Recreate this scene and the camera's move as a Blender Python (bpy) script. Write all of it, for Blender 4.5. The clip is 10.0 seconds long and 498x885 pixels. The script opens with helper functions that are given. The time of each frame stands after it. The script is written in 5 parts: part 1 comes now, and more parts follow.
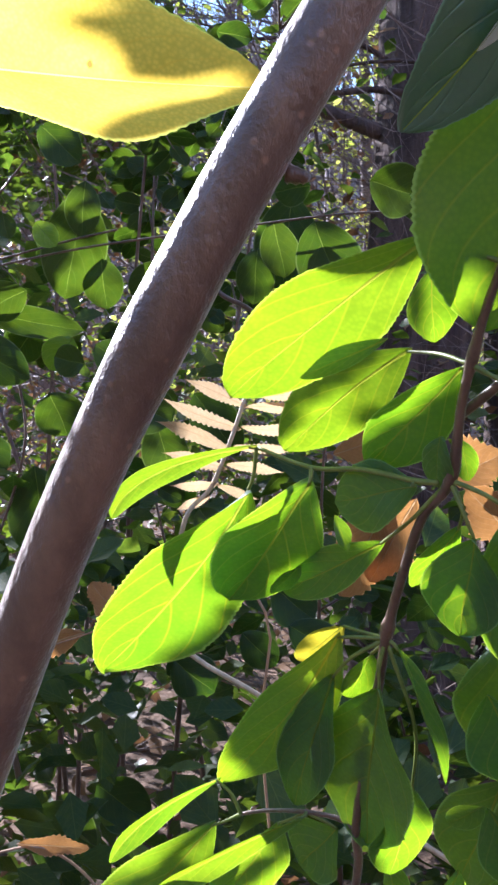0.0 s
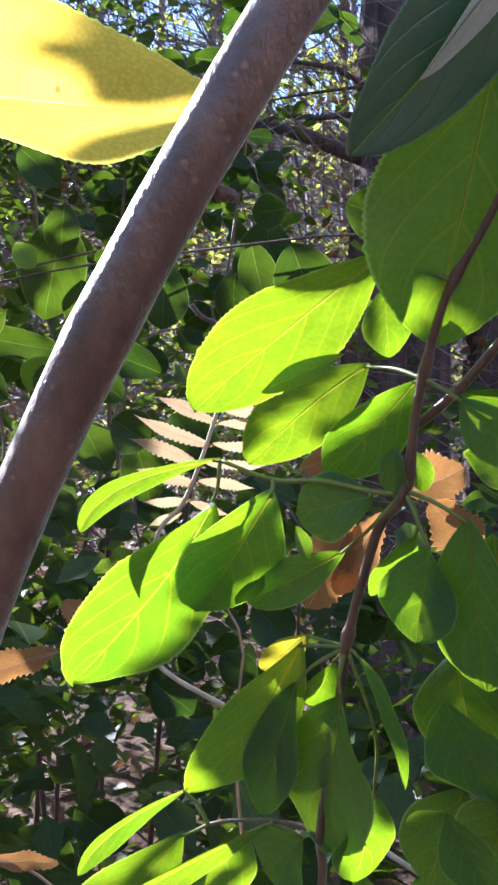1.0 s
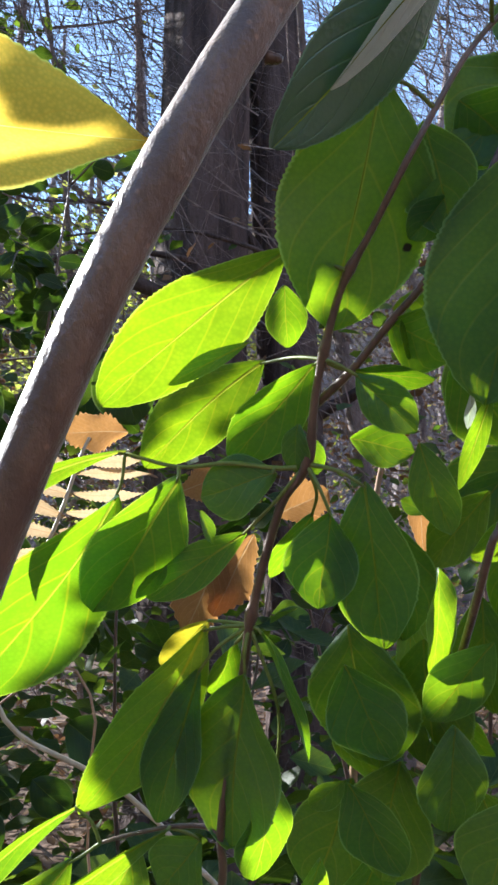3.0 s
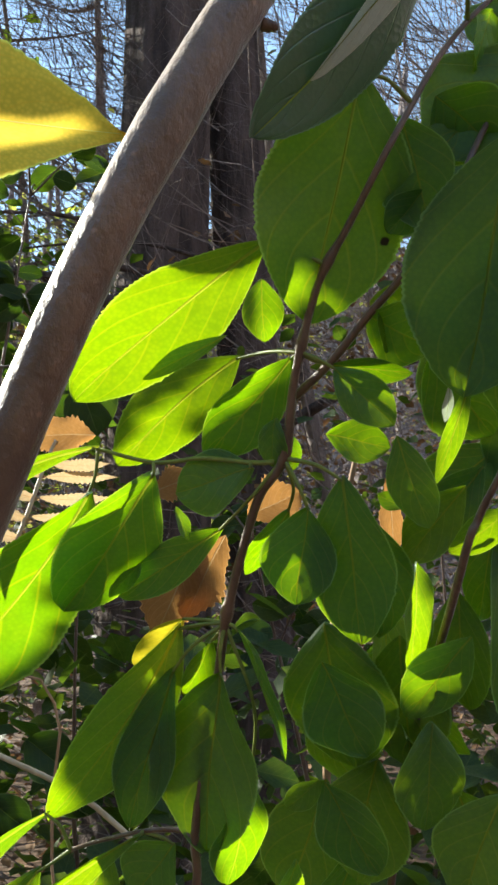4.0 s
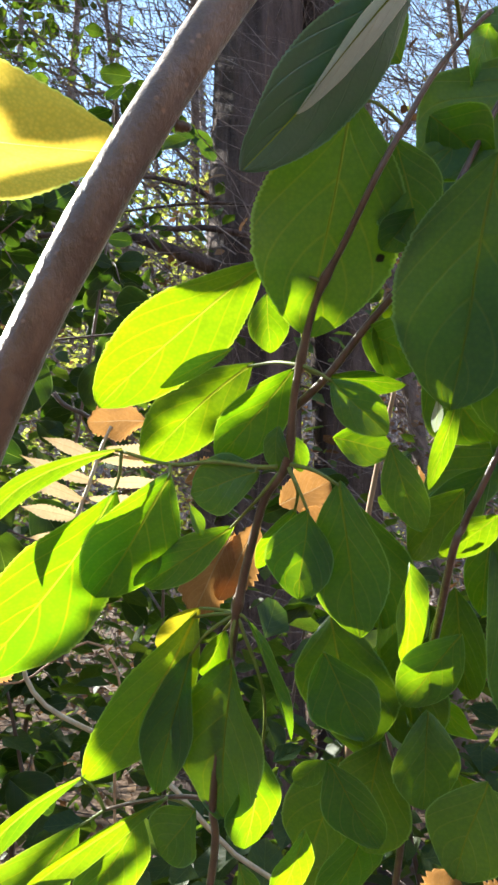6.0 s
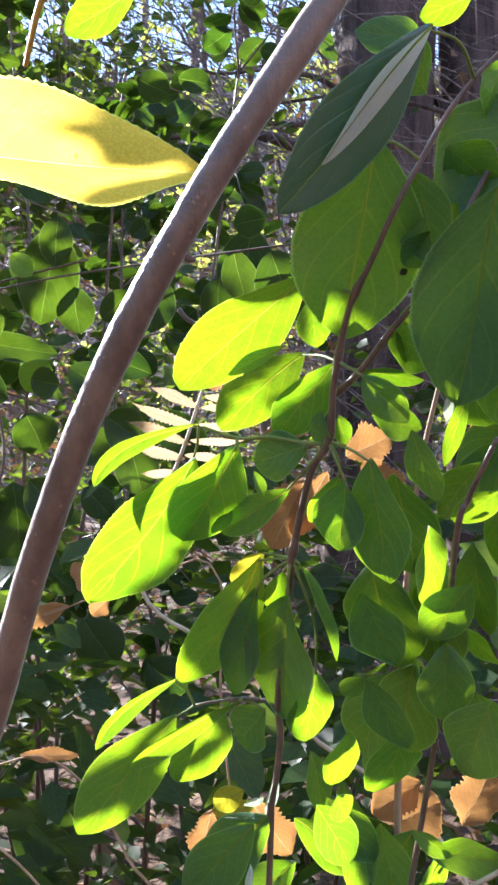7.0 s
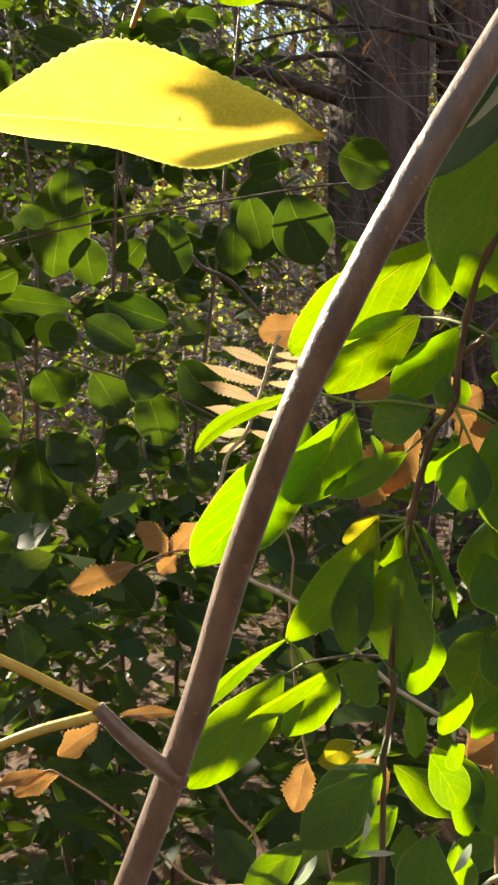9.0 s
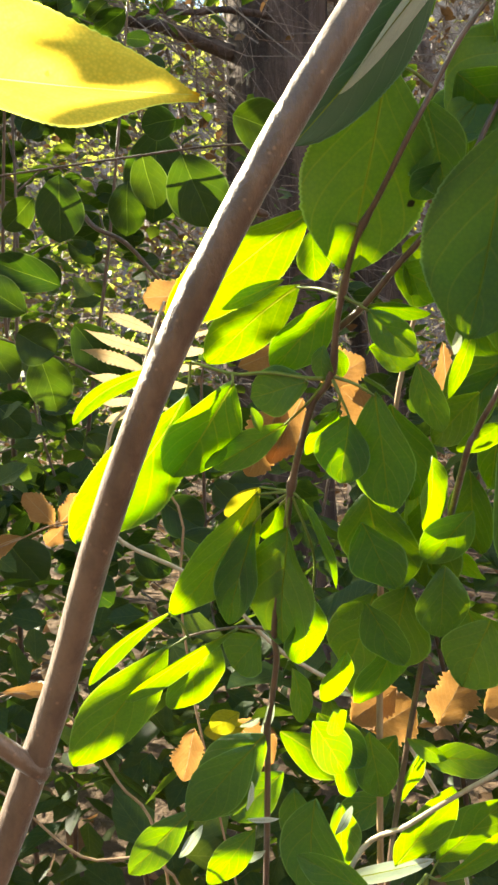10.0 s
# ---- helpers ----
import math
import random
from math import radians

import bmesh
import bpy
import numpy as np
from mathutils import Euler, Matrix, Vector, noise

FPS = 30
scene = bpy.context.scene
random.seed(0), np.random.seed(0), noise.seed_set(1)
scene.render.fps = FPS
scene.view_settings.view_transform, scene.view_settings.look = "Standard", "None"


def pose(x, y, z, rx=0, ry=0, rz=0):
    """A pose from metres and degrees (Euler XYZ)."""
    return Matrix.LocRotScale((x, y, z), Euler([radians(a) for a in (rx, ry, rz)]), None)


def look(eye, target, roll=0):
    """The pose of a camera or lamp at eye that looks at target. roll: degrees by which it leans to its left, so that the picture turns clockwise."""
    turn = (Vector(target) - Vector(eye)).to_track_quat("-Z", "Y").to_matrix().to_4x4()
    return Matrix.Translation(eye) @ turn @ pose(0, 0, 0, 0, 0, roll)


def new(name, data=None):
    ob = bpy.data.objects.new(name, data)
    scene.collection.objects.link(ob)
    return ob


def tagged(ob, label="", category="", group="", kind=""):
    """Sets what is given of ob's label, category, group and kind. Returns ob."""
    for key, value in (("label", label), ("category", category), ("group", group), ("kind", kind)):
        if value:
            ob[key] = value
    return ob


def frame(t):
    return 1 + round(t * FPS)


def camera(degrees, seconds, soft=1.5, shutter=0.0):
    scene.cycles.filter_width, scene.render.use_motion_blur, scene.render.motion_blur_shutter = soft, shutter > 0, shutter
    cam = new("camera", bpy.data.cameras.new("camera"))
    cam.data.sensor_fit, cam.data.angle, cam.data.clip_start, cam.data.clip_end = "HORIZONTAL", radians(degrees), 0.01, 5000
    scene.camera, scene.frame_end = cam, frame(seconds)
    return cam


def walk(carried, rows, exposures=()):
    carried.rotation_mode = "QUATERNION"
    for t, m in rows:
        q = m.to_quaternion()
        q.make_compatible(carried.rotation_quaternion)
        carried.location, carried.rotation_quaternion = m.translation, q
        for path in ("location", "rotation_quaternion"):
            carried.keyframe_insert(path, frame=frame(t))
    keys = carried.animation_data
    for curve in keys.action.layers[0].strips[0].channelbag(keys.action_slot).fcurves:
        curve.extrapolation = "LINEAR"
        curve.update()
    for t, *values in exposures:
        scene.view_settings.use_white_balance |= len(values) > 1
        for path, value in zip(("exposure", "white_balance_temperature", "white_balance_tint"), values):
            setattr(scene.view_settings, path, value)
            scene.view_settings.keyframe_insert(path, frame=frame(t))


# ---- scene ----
cam = camera(32.0, 10.0, soft=2.8)
walk(cam, [
    (0, look((0.0130, -0.2017, 1.2511), (-0.2183, 0.7709, 1.2266), 1.04)),
    (0.5, look((0.0163, -0.2019, 1.2537), (-0.2101, 0.7718, 1.2275), 0.98)),
    (1, look((0.0186, -0.2059, 1.2493), (-0.1930, 0.7715, 1.2497), 0.93)),
    (1.5, look((0.0199, -0.2059, 1.2478), (-0.1831, 0.7732, 1.2482), 0.87)),
    (2, look((0.0208, -0.2105, 1.2444), (-0.1784, 0.7693, 1.2616), 0.71)),
    (2.5, look((0.0076, -0.2165, 1.2282), (-0.0962, 0.7738, 1.3206), 0.52)),
    (2.7, look((-0.0007, -0.2213, 1.2173), (-0.0323, 0.7689, 1.3539), -0.31)),
    (4, look((-0.0098, -0.2180, 1.2082), (0.0571, 0.7649, 1.3800), -1.10)),
    (4.5, look((-0.0089, -0.2176, 1.2052), (0.0783, 0.7629, 1.3815), -1.28)),
    (5, look((-0.0029, -0.2175, 1.2097), (0.0779, 0.7670, 1.3653), -1.37)),
    (5.5, look((-0.0008, -0.2178, 1.2129), (0.0363, 0.7698, 1.3655), -1.18)),
    (7, look((0.0412, -0.2803, 1.2383), (-0.1588, 0.6995, 1.2417), 0.10)),
    (7.3, look((0.0338, -0.2785, 1.2466), (-0.1830, 0.6973, 1.2200), -0.61)),
    (7.5, look((0.0276, -0.2785, 1.2495), (-0.2024, 0.6940, 1.2144), -0.43)),
    (8, look((0.0213, -0.2849, 1.2503), (-0.2558, 0.6755, 1.2212), -0.39)),
    (8.5, look((0.0101, -0.2882, 1.2504), (-0.2730, 0.6701, 1.2133), -1.00)),
    (9, look((0.0015, -0.2887, 1.2466), (-0.1902, 0.6908, 1.1835), -1.79)),
    (9.5, look((-0.0079, -0.2922, 1.2456), (-0.0914, 0.7004, 1.1574), -2.03)),
    (10, look((0.0085, -0.2816, 1.2492), (-0.0735, 0.7089, 1.1395), -1.76)),
], exposures=[
    (0, 2.1, 5400, 23), (2.5, 2.0, 5500, 16), (4, 1.7, 6400, 4), (4.6, 1.62, 6500, 2), (5.6, 1.95, 6500, 3), (6.8, 2.5, 5600, 18), (7.5, 2.3, 5800, 16), (8.3, 1.8, 7000, 10), (9.5, 2.1, 7900, 6), (10, 2.55, 7600, 1),
])

# world and sun: sun stands ahead of the camera, up to the left
SUN_EL, SUN_AZ = radians(28), radians(-57)
world = bpy.data.worlds.new("sky")
scene.world = world
world.use_nodes = True
wn = world.node_tree
sky = wn.nodes.new("ShaderNodeTexSky")
sky.sky_type = "NISHITA"
sky.sun_disc = False
sky.sun_elevation = SUN_EL
sky.sun_rotation = SUN_AZ
sky.dust_density = 0.2
sky.air_density = 1.2
bg = wn.nodes["Background"]
bg.inputs["Strength"].default_value = 0.12
wn.links.new(sky.outputs[0], bg.inputs[0])
to_sun = Vector((math.sin(SUN_AZ) * math.cos(SUN_EL), math.cos(SUN_AZ) * math.cos(SUN_EL), math.sin(SUN_EL)))
sun_data = bpy.data.lights.new("sun", "SUN")
sun_data.energy = 5.0
sun_data.angle = radians(0.55)
sun_data.color = (1.0, 0.94, 0.82)
sun = new("sun", sun_data)
sun.matrix_world = look(to_sun * 30, (0, 0, 0))


# ---- materials ----
def material(name):
    m = bpy.data.materials.new(name)
    m.use_nodes = True
    nt = m.node_tree
    nt.nodes.clear()
    return m, nt


def node(nt, kind, **values):
    n = nt.nodes.new(kind)
    for k, v in values.items():
        n.inputs[k.replace("_", " ")].default_value = v
    return n


def math_node(nt, op, a, b=None, c=None):
    n = nt.nodes.new("ShaderNodeMath")
    n.operation = op
    for i, v in enumerate((a, b, c)):
        if v is None:
            continue
        if isinstance(v, (int, float)):
            n.inputs[i].default_value = v
        else:
            nt.links.new(v, n.inputs[i])
    return n.outputs[0]


def smooth(nt, value, low, high, out_low=0.0, out_high=1.0):
    n = nt.nodes.new("ShaderNodeMapRange")
    n.interpolation_type = "SMOOTHSTEP"
    for i, v in enumerate((low, high, out_low, out_high)):
        n.inputs[i + 1].default_value = v
    nt.links.new(value, n.inputs[0])
    return n.outputs[0]


def mix(nt, fac, a, b):
    n = nt.nodes.new("ShaderNodeMix")
    n.data_type = "RGBA"
    for i, v in ((0, fac), (6, a), (7, b)):
        if isinstance(v, (int, float)):
            n.inputs[i].default_value = v
        elif isinstance(v, tuple):
            n.inputs[i].default_value = (*v, 1)
        else:
            nt.links.new(v, n.inputs[i])
    return n.outputs[2]


def noise_tex(nt, scale, detail=3.0, rough=0.55, coord=None):
    n = node(nt, "ShaderNodeTexNoise", Scale=scale, Detail=detail, Roughness=rough)
    if coord is not None:
        nt.links.new(coord, n.inputs["Vector"])
    return n.outputs["Fac"]


def finish(nt, shader):
    o = nt.nodes.new("ShaderNodeOutputMaterial")
    nt.links.new(shader, o.inputs["Surface"])


def leaf_material(name, face, face_b, glow, glow_b, vein_glow, pairs=6.0, through_share=0.55, rough=0.42, spots=0.0, random_kind="object", gloss=0.5, arch=0.5, mark=None):
    """A leaf: glossy front, light that comes through it, veins by the blade's own coordinates."""
    m, nt = material(name)
    uv = nt.nodes.new("ShaderNodeUVMap")
    sep = nt.nodes.new("ShaderNodeSeparateXYZ")
    nt.links.new(uv.outputs[0], sep.inputs[0])
    u, v = sep.outputs[0], sep.outputs[1]
    side = math_node(nt, "ABSOLUTE", math_node(nt, "SUBTRACT", math_node(nt, "MULTIPLY", v, 2.0), 1.0))
    curve = math_node(nt, "MULTIPLY", math_node(nt, "POWER", side, 1.25), arch)
    phase = math_node(nt, "MULTIPLY", math_node(nt, "SUBTRACT", u, curve), pairs)
    tri = math_node(nt, "ABSOLUTE", math_node(nt, "SUBTRACT", math_node(nt, "FRACT", phase), 0.5))
    lateral = smooth(nt, tri, 0.0, 0.07, 1.0, 0.0)
    mid = smooth(nt, side, 0.0, 0.035, 1.0, 0.0)
    vein = math_node(nt, "MAXIMUM", math_node(nt, "MULTIPLY", lateral, 0.55), mid)
    geo = nt.nodes.new("ShaderNodeObjectInfo") if random_kind == "object" else nt.nodes.new("ShaderNodeNewGeometry")
    rnd = geo.outputs["Random" if random_kind == "object" else "Random Per Island"]
    tc = nt.nodes.new("ShaderNodeTexCoord")
    blot = noise_tex(nt, 90.0, 4.0, 0.6, tc.outputs["Object"])
    fine = node(nt, "ShaderNodeTexVoronoi", Scale=900.0)
    nt.links.new(tc.outputs["Object"], fine.inputs["Vector"])
    var = math_node(nt, "ADD", math_node(nt, "MULTIPLY", rnd, 0.65), math_node(nt, "MULTIPLY", smooth(nt, blot, 0.35, 0.7), 0.4))
    col = mix(nt, var, face, face_b)
    col = mix(nt, math_node(nt, "MULTIPLY", vein, 0.35), col, (face_b[0] * 1.8, face_b[1] * 1.5, face_b[2] * 1.4))
    tr = mix(nt, var, glow, glow_b)
    tr = mix(nt, math_node(nt, "MULTIPLY", smooth(nt, fine.outputs["Distance"], 0.0, 0.9), 0.34), tr, (glow[0] * 0.45, glow[1] * 0.5, glow[2] * 0.4))
    tr = mix(nt, math_node(nt, "MULTIPLY", vein, 0.92), tr, vein_glow)
    if spots:
        sp = smooth(nt, noise_tex(nt, 260.0, 2.0, 0.5, tc.outputs["Object"]), 0.70, 0.76)
        sp = math_node(nt, "MULTIPLY", sp, spots)
        col, tr = mix(nt, sp, col, (0.05, 0.03, 0.015)), mix(nt, sp, tr, (0.06, 0.03, 0.01))
    # bright light on the toothed edge, painted into both colours
    lit_rim = smooth(nt, side, 0.94, 0.985, 0.0, 0.8)
    tr = mix(nt, lit_rim, tr, tuple(min(0.95, c * 1.35 + 0.06) for c in glow_b))
    col = mix(nt, lit_rim, col, tuple(min(0.9, c * 2.2 + 0.04) for c in face_b))
    if mark is not None:
        # one small brown insect bite
        du = math_node(nt, "MULTIPLY", math_node(nt, "SUBTRACT", u, mark[0]), mark[2])
        dv = math_node(nt, "SUBTRACT", v, mark[1])
        far = math_node(nt, "SQRT", math_node(nt, "ADD", math_node(nt, "MULTIPLY", du, du), math_node(nt, "MULTIPLY", dv, dv)))
        far = math_node(nt, "ADD", far, math_node(nt, "MULTIPLY", math_node(nt, "SUBTRACT", noise_tex(nt, 500.0, 2.0, 0.5, tc.outputs["Object"]), 0.5), 0.03))
        bite = smooth(nt, far, mark[3] * 0.6, mark[3], 1.0, 0.0)
        tr, col = mix(nt, bite, tr, mark[4]), mix(nt, bite, col, mark[4])
    p = node(nt, "ShaderNodeBsdfPrincipled", Roughness=rough)
    p.inputs["Specular IOR Level"].default_value = gloss
    nt.links.new(col, p.inputs["Base Color"])
    t = nt.nodes.new("ShaderNodeBsdfTranslucent")
    nt.links.new(tr, t.inputs["Color"])
    bump = node(nt, "ShaderNodeBump", Strength=0.5, Distance=0.0008)
    height = math_node(nt, "ADD", math_node(nt, "MULTIPLY", vein, -0.8), math_node(nt, "MULTIPLY", fine.outputs["Distance"], 0.25))
    nt.links.new(height, bump.inputs["Height"])
    nt.links.new(bump.outputs[0], p.inputs["Normal"])
    ms = nt.nodes.new("ShaderNodeMixShader")
    ms.inputs[0].default_value = through_share
    nt.links.new(p.outputs[0], ms.inputs[1])
    nt.links.new(t.outputs[0], ms.inputs[2])
    finish(nt, ms.outputs[0])
    return m


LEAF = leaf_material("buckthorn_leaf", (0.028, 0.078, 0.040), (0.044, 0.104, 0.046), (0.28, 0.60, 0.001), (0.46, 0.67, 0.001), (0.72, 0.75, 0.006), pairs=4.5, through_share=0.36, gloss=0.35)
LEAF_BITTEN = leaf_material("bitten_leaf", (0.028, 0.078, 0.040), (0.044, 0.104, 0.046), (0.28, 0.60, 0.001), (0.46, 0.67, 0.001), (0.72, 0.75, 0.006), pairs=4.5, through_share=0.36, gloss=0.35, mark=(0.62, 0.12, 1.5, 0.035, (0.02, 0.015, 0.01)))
# glossy leaf passing little light, so its shade sits in the material
LEAF_GLOSSY_DIM = leaf_material("shade_dimmed_glossy_leaf", (0.032, 0.085, 0.060), (0.045, 0.105, 0.075), (0.16, 0.36, 0.006), (0.2, 0.40, 0.006), (0.3, 0.45, 0.03), pairs=4.5, through_share=0.08, rough=0.33, gloss=1.0)
# pale underside, whitened to stand for gloss light on the blade
LEAF_PALE_GLOSS = leaf_material("pale_underside_with_gloss", (0.55, 0.62, 0.60), (0.66, 0.72, 0.70), (0.6, 0.75, 0.5), (0.7, 0.8, 0.55), (0.7, 0.8, 0.5), pairs=4.5, through_share=0.25, rough=0.3, gloss=0.8)
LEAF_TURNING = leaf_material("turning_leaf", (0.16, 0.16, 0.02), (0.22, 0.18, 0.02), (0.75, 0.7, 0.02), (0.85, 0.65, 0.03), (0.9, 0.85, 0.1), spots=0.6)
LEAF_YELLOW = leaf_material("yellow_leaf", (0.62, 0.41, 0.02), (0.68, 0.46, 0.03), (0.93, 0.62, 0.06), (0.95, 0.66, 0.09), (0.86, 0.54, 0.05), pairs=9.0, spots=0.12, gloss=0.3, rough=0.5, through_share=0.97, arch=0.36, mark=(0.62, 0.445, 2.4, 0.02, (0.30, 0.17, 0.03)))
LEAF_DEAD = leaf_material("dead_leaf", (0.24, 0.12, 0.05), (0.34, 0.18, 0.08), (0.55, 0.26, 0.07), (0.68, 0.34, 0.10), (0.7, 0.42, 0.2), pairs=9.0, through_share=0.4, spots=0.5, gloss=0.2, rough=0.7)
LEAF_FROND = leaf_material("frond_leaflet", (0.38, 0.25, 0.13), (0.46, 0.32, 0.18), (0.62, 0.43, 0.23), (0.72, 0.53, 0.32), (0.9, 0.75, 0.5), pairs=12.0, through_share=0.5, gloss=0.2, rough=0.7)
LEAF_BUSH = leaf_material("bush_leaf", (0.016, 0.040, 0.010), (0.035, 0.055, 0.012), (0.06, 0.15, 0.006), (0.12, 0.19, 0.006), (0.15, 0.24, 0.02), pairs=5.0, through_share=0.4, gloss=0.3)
# for the added leaves that block the sun from the shrub
LEAF_OVER = leaf_material("shade_caster_leaf", (0.02, 0.045, 0.012), (0.035, 0.055, 0.015), (0.05, 0.12, 0.006), (0.08, 0.14, 0.006), (0.1, 0.16, 0.02), pairs=5.0, through_share=0.2, gloss=0.3)
# lit copy of the bush leaf, its sunlight put into the glow colours
LEAF_SPRIG_LIT = leaf_material("lit_sprig_leaf", (0.04, 0.09, 0.02), (0.07, 0.12, 0.025), (0.4, 0.7, 0.02), (0.5, 0.75, 0.02), (0.7, 0.8, 0.1), pairs=5.0, through_share=0.55)
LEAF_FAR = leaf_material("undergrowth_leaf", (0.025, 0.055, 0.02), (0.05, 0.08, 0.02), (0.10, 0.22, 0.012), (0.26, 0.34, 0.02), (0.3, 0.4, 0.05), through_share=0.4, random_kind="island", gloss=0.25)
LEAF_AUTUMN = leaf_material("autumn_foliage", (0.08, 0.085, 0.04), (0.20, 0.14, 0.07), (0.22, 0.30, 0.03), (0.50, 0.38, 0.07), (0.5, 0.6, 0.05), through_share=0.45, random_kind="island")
# foliage colours raised to carry the sunlight and glints on it
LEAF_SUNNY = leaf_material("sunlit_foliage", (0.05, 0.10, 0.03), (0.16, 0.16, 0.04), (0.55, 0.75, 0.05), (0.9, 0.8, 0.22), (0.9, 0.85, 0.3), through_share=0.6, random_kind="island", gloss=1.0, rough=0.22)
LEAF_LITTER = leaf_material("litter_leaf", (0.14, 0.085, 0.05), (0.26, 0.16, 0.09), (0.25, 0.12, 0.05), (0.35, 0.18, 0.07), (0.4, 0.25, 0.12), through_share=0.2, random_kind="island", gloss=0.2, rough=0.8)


def bark_material(name, dark, light, scale=60.0, stretch=0.15, rough=0.75, depth=0.0006, specks=0.0, gloss=0.3, fuzz=0.0):
    m, nt = material(name)
    tc = nt.nodes.new("ShaderNodeTexCoord")
    mp = nt.nodes.new("ShaderNodeMapping")
    mp.inputs["Scale"].default_value = (1, 1, stretch)
    nt.links.new(tc.outputs["Object"], mp.inputs[0])
    a = noise_tex(nt, scale, 6.0, 0.65, mp.outputs[0])
    b = noise_tex(nt, scale * 6, 3.0, 0.6, tc.outputs["Object"])
    fac = math_node(nt, "ADD", smooth(nt, a, 0.3, 0.72), math_node(nt, "MULTIPLY", math_node(nt, "SUBTRACT", b, 0.5), 0.5))
    col = mix(nt, fac, dark, light)
    if specks:
        vo = node(nt, "ShaderNodeTexVoronoi", Scale=specks)
        nt.links.new(tc.outputs["Object"], vo.inputs["Vector"])
        sp = smooth(nt, vo.outputs["Distance"], 0.06, 0.16, 0.4, 0.0)
        col = mix(nt, sp, col, tuple(min(1, c * 2.2) for c in light))
    p = node(nt, "ShaderNodeBsdfPrincipled", Roughness=rough)
    p.inputs["Specular IOR Level"].default_value = gloss
    nt.links.new(col, p.inputs["Base Color"])
    if fuzz:
        p.inputs["Sheen Weight"].default_value = fuzz
        p.inputs["Sheen Roughness"].default_value = 0.35
    bump = node(nt, "ShaderNodeBump", Strength=0.6, Distance=depth)
    nt.links.new(fac, bump.inputs["Height"])
    nt.links.new(bump.outputs[0], p.inputs["Normal"])
    finish(nt, p.outputs[0])
    return m


BARK_STICK = bark_material("sapling_bark", (0.095, 0.045, 0.027), (0.205, 0.112, 0.068), 170.0, 0.5, 0.42, 0.0004, specks=330.0, gloss=1.0, fuzz=0.75)
BARK_STEM = bark_material("shrub_bark", (0.06, 0.028, 0.018), (0.16, 0.085, 0.055), 220.0, 0.3, 0.42, 0.0004, gloss=0.8, fuzz=0.4)
GREEN_STALK = bark_material("green_stalk", (0.12, 0.16, 0.03), (0.2, 0.24, 0.05), 300.0, 0.3, 0.45, 0.0001, gloss=0.5)


def rib_material(name, face, glow):
    m, nt = material(name)
    tc = nt.nodes.new("ShaderNodeTexCoord")
    f = noise_tex(nt, 400.0, 3.0, 0.6, tc.outputs["Object"])
    p = node(nt, "ShaderNodeBsdfPrincipled", Roughness=0.45)
    nt.links.new(mix(nt, f, tuple(c * 0.7 for c in face), face), p.inputs["Base Color"])
    t = nt.nodes.new("ShaderNodeBsdfTranslucent")
    nt.links.new(mix(nt, f, tuple(c * 0.8 for c in glow), glow), t.inputs["Color"])
    ms = nt.nodes.new("ShaderNodeMixShader")
    ms.inputs[0].default_value = 0.6
    nt.links.new(p.outputs[0], ms.inputs[1])
    nt.links.new(t.outputs[0], ms.inputs[2])
    finish(nt, ms.outputs[0])
    return m


MIDRIB = rib_material("midrib_green", (0.10, 0.16, 0.04), (0.42, 0.47, 0.03))
MIDRIB_BUSH = rib_material("midrib_bush", (0.06, 0.09, 0.02), (0.25, 0.36, 0.04))
MIDRIB_DRY = rib_material("midrib_dry", (0.35, 0.22, 0.12), (0.6, 0.4, 0.2))
MIDRIB_YELLOW = rib_material("midrib_yellow", (0.62, 0.45, 0.08), (0.98, 0.9, 0.3))
PALE_BARK = bark_material("pale_twig_bark", (0.38, 0.30, 0.20), (0.58, 0.50, 0.38), 200.0, 0.3, 0.5, 0.0003, gloss=0.6)
YELLOW_STALK = bark_material("yellow_stalk", (0.50, 0.30, 0.05), (0.62, 0.42, 0.09), 200.0, 0.3, 0.45, 0.0002, gloss=0.5)
DRY_STALK = bark_material("dry_stalk", (0.28, 0.17, 0.10), (0.42, 0.28, 0.18), 200.0, 0.3, 0.7, 0.0002)
BARK_TREE = bark_material("tree_bark", (0.045, 0.032, 0.030), (0.16, 0.115, 0.105), 14.0, 0.16, 0.9, 0.02)
BARK_THIN = bark_material("thin_trunk_bark", (0.13, 0.105, 0.10), (0.34, 0.28, 0.27), 20.0, 0.25, 0.85, 0.008)
BARK_TWIG = bark_material("dry_twig_bark", (0.10, 0.075, 0.065), (0.26, 0.20, 0.18), 40.0, 0.4, 0.8, 0.002)
WOODS = bark_material("far_woods", (0.14, 0.11, 0.105), (0.36, 0.29, 0.27), 1.9, 0.35, 0.95, 0.2)
SOIL = bark_material("forest_soil", (0.06, 0.04, 0.028), (0.19, 0.12, 0.08), 5.0, 1.0, 0.95, 0.03)


# ---- building helpers ----
def part(name, bm, mat, parent, label=""):
    me = bpy.data.meshes.new(name)
    bm.to_mesh(me)
    bm.free()
    me.materials.append(mat)
    ob = new(name, me)
    ob.parent = parent
    for poly in me.polygons:
        poly.use_smooth = True
    if label:
        tagged(ob, label)
    return ob


def thing(name, place, label, category, group="", kind=""):
    ob = new(name)
    ob.empty_display_size = 0.02
    ob.location = place
    return tagged(ob, label, category, group, kind)


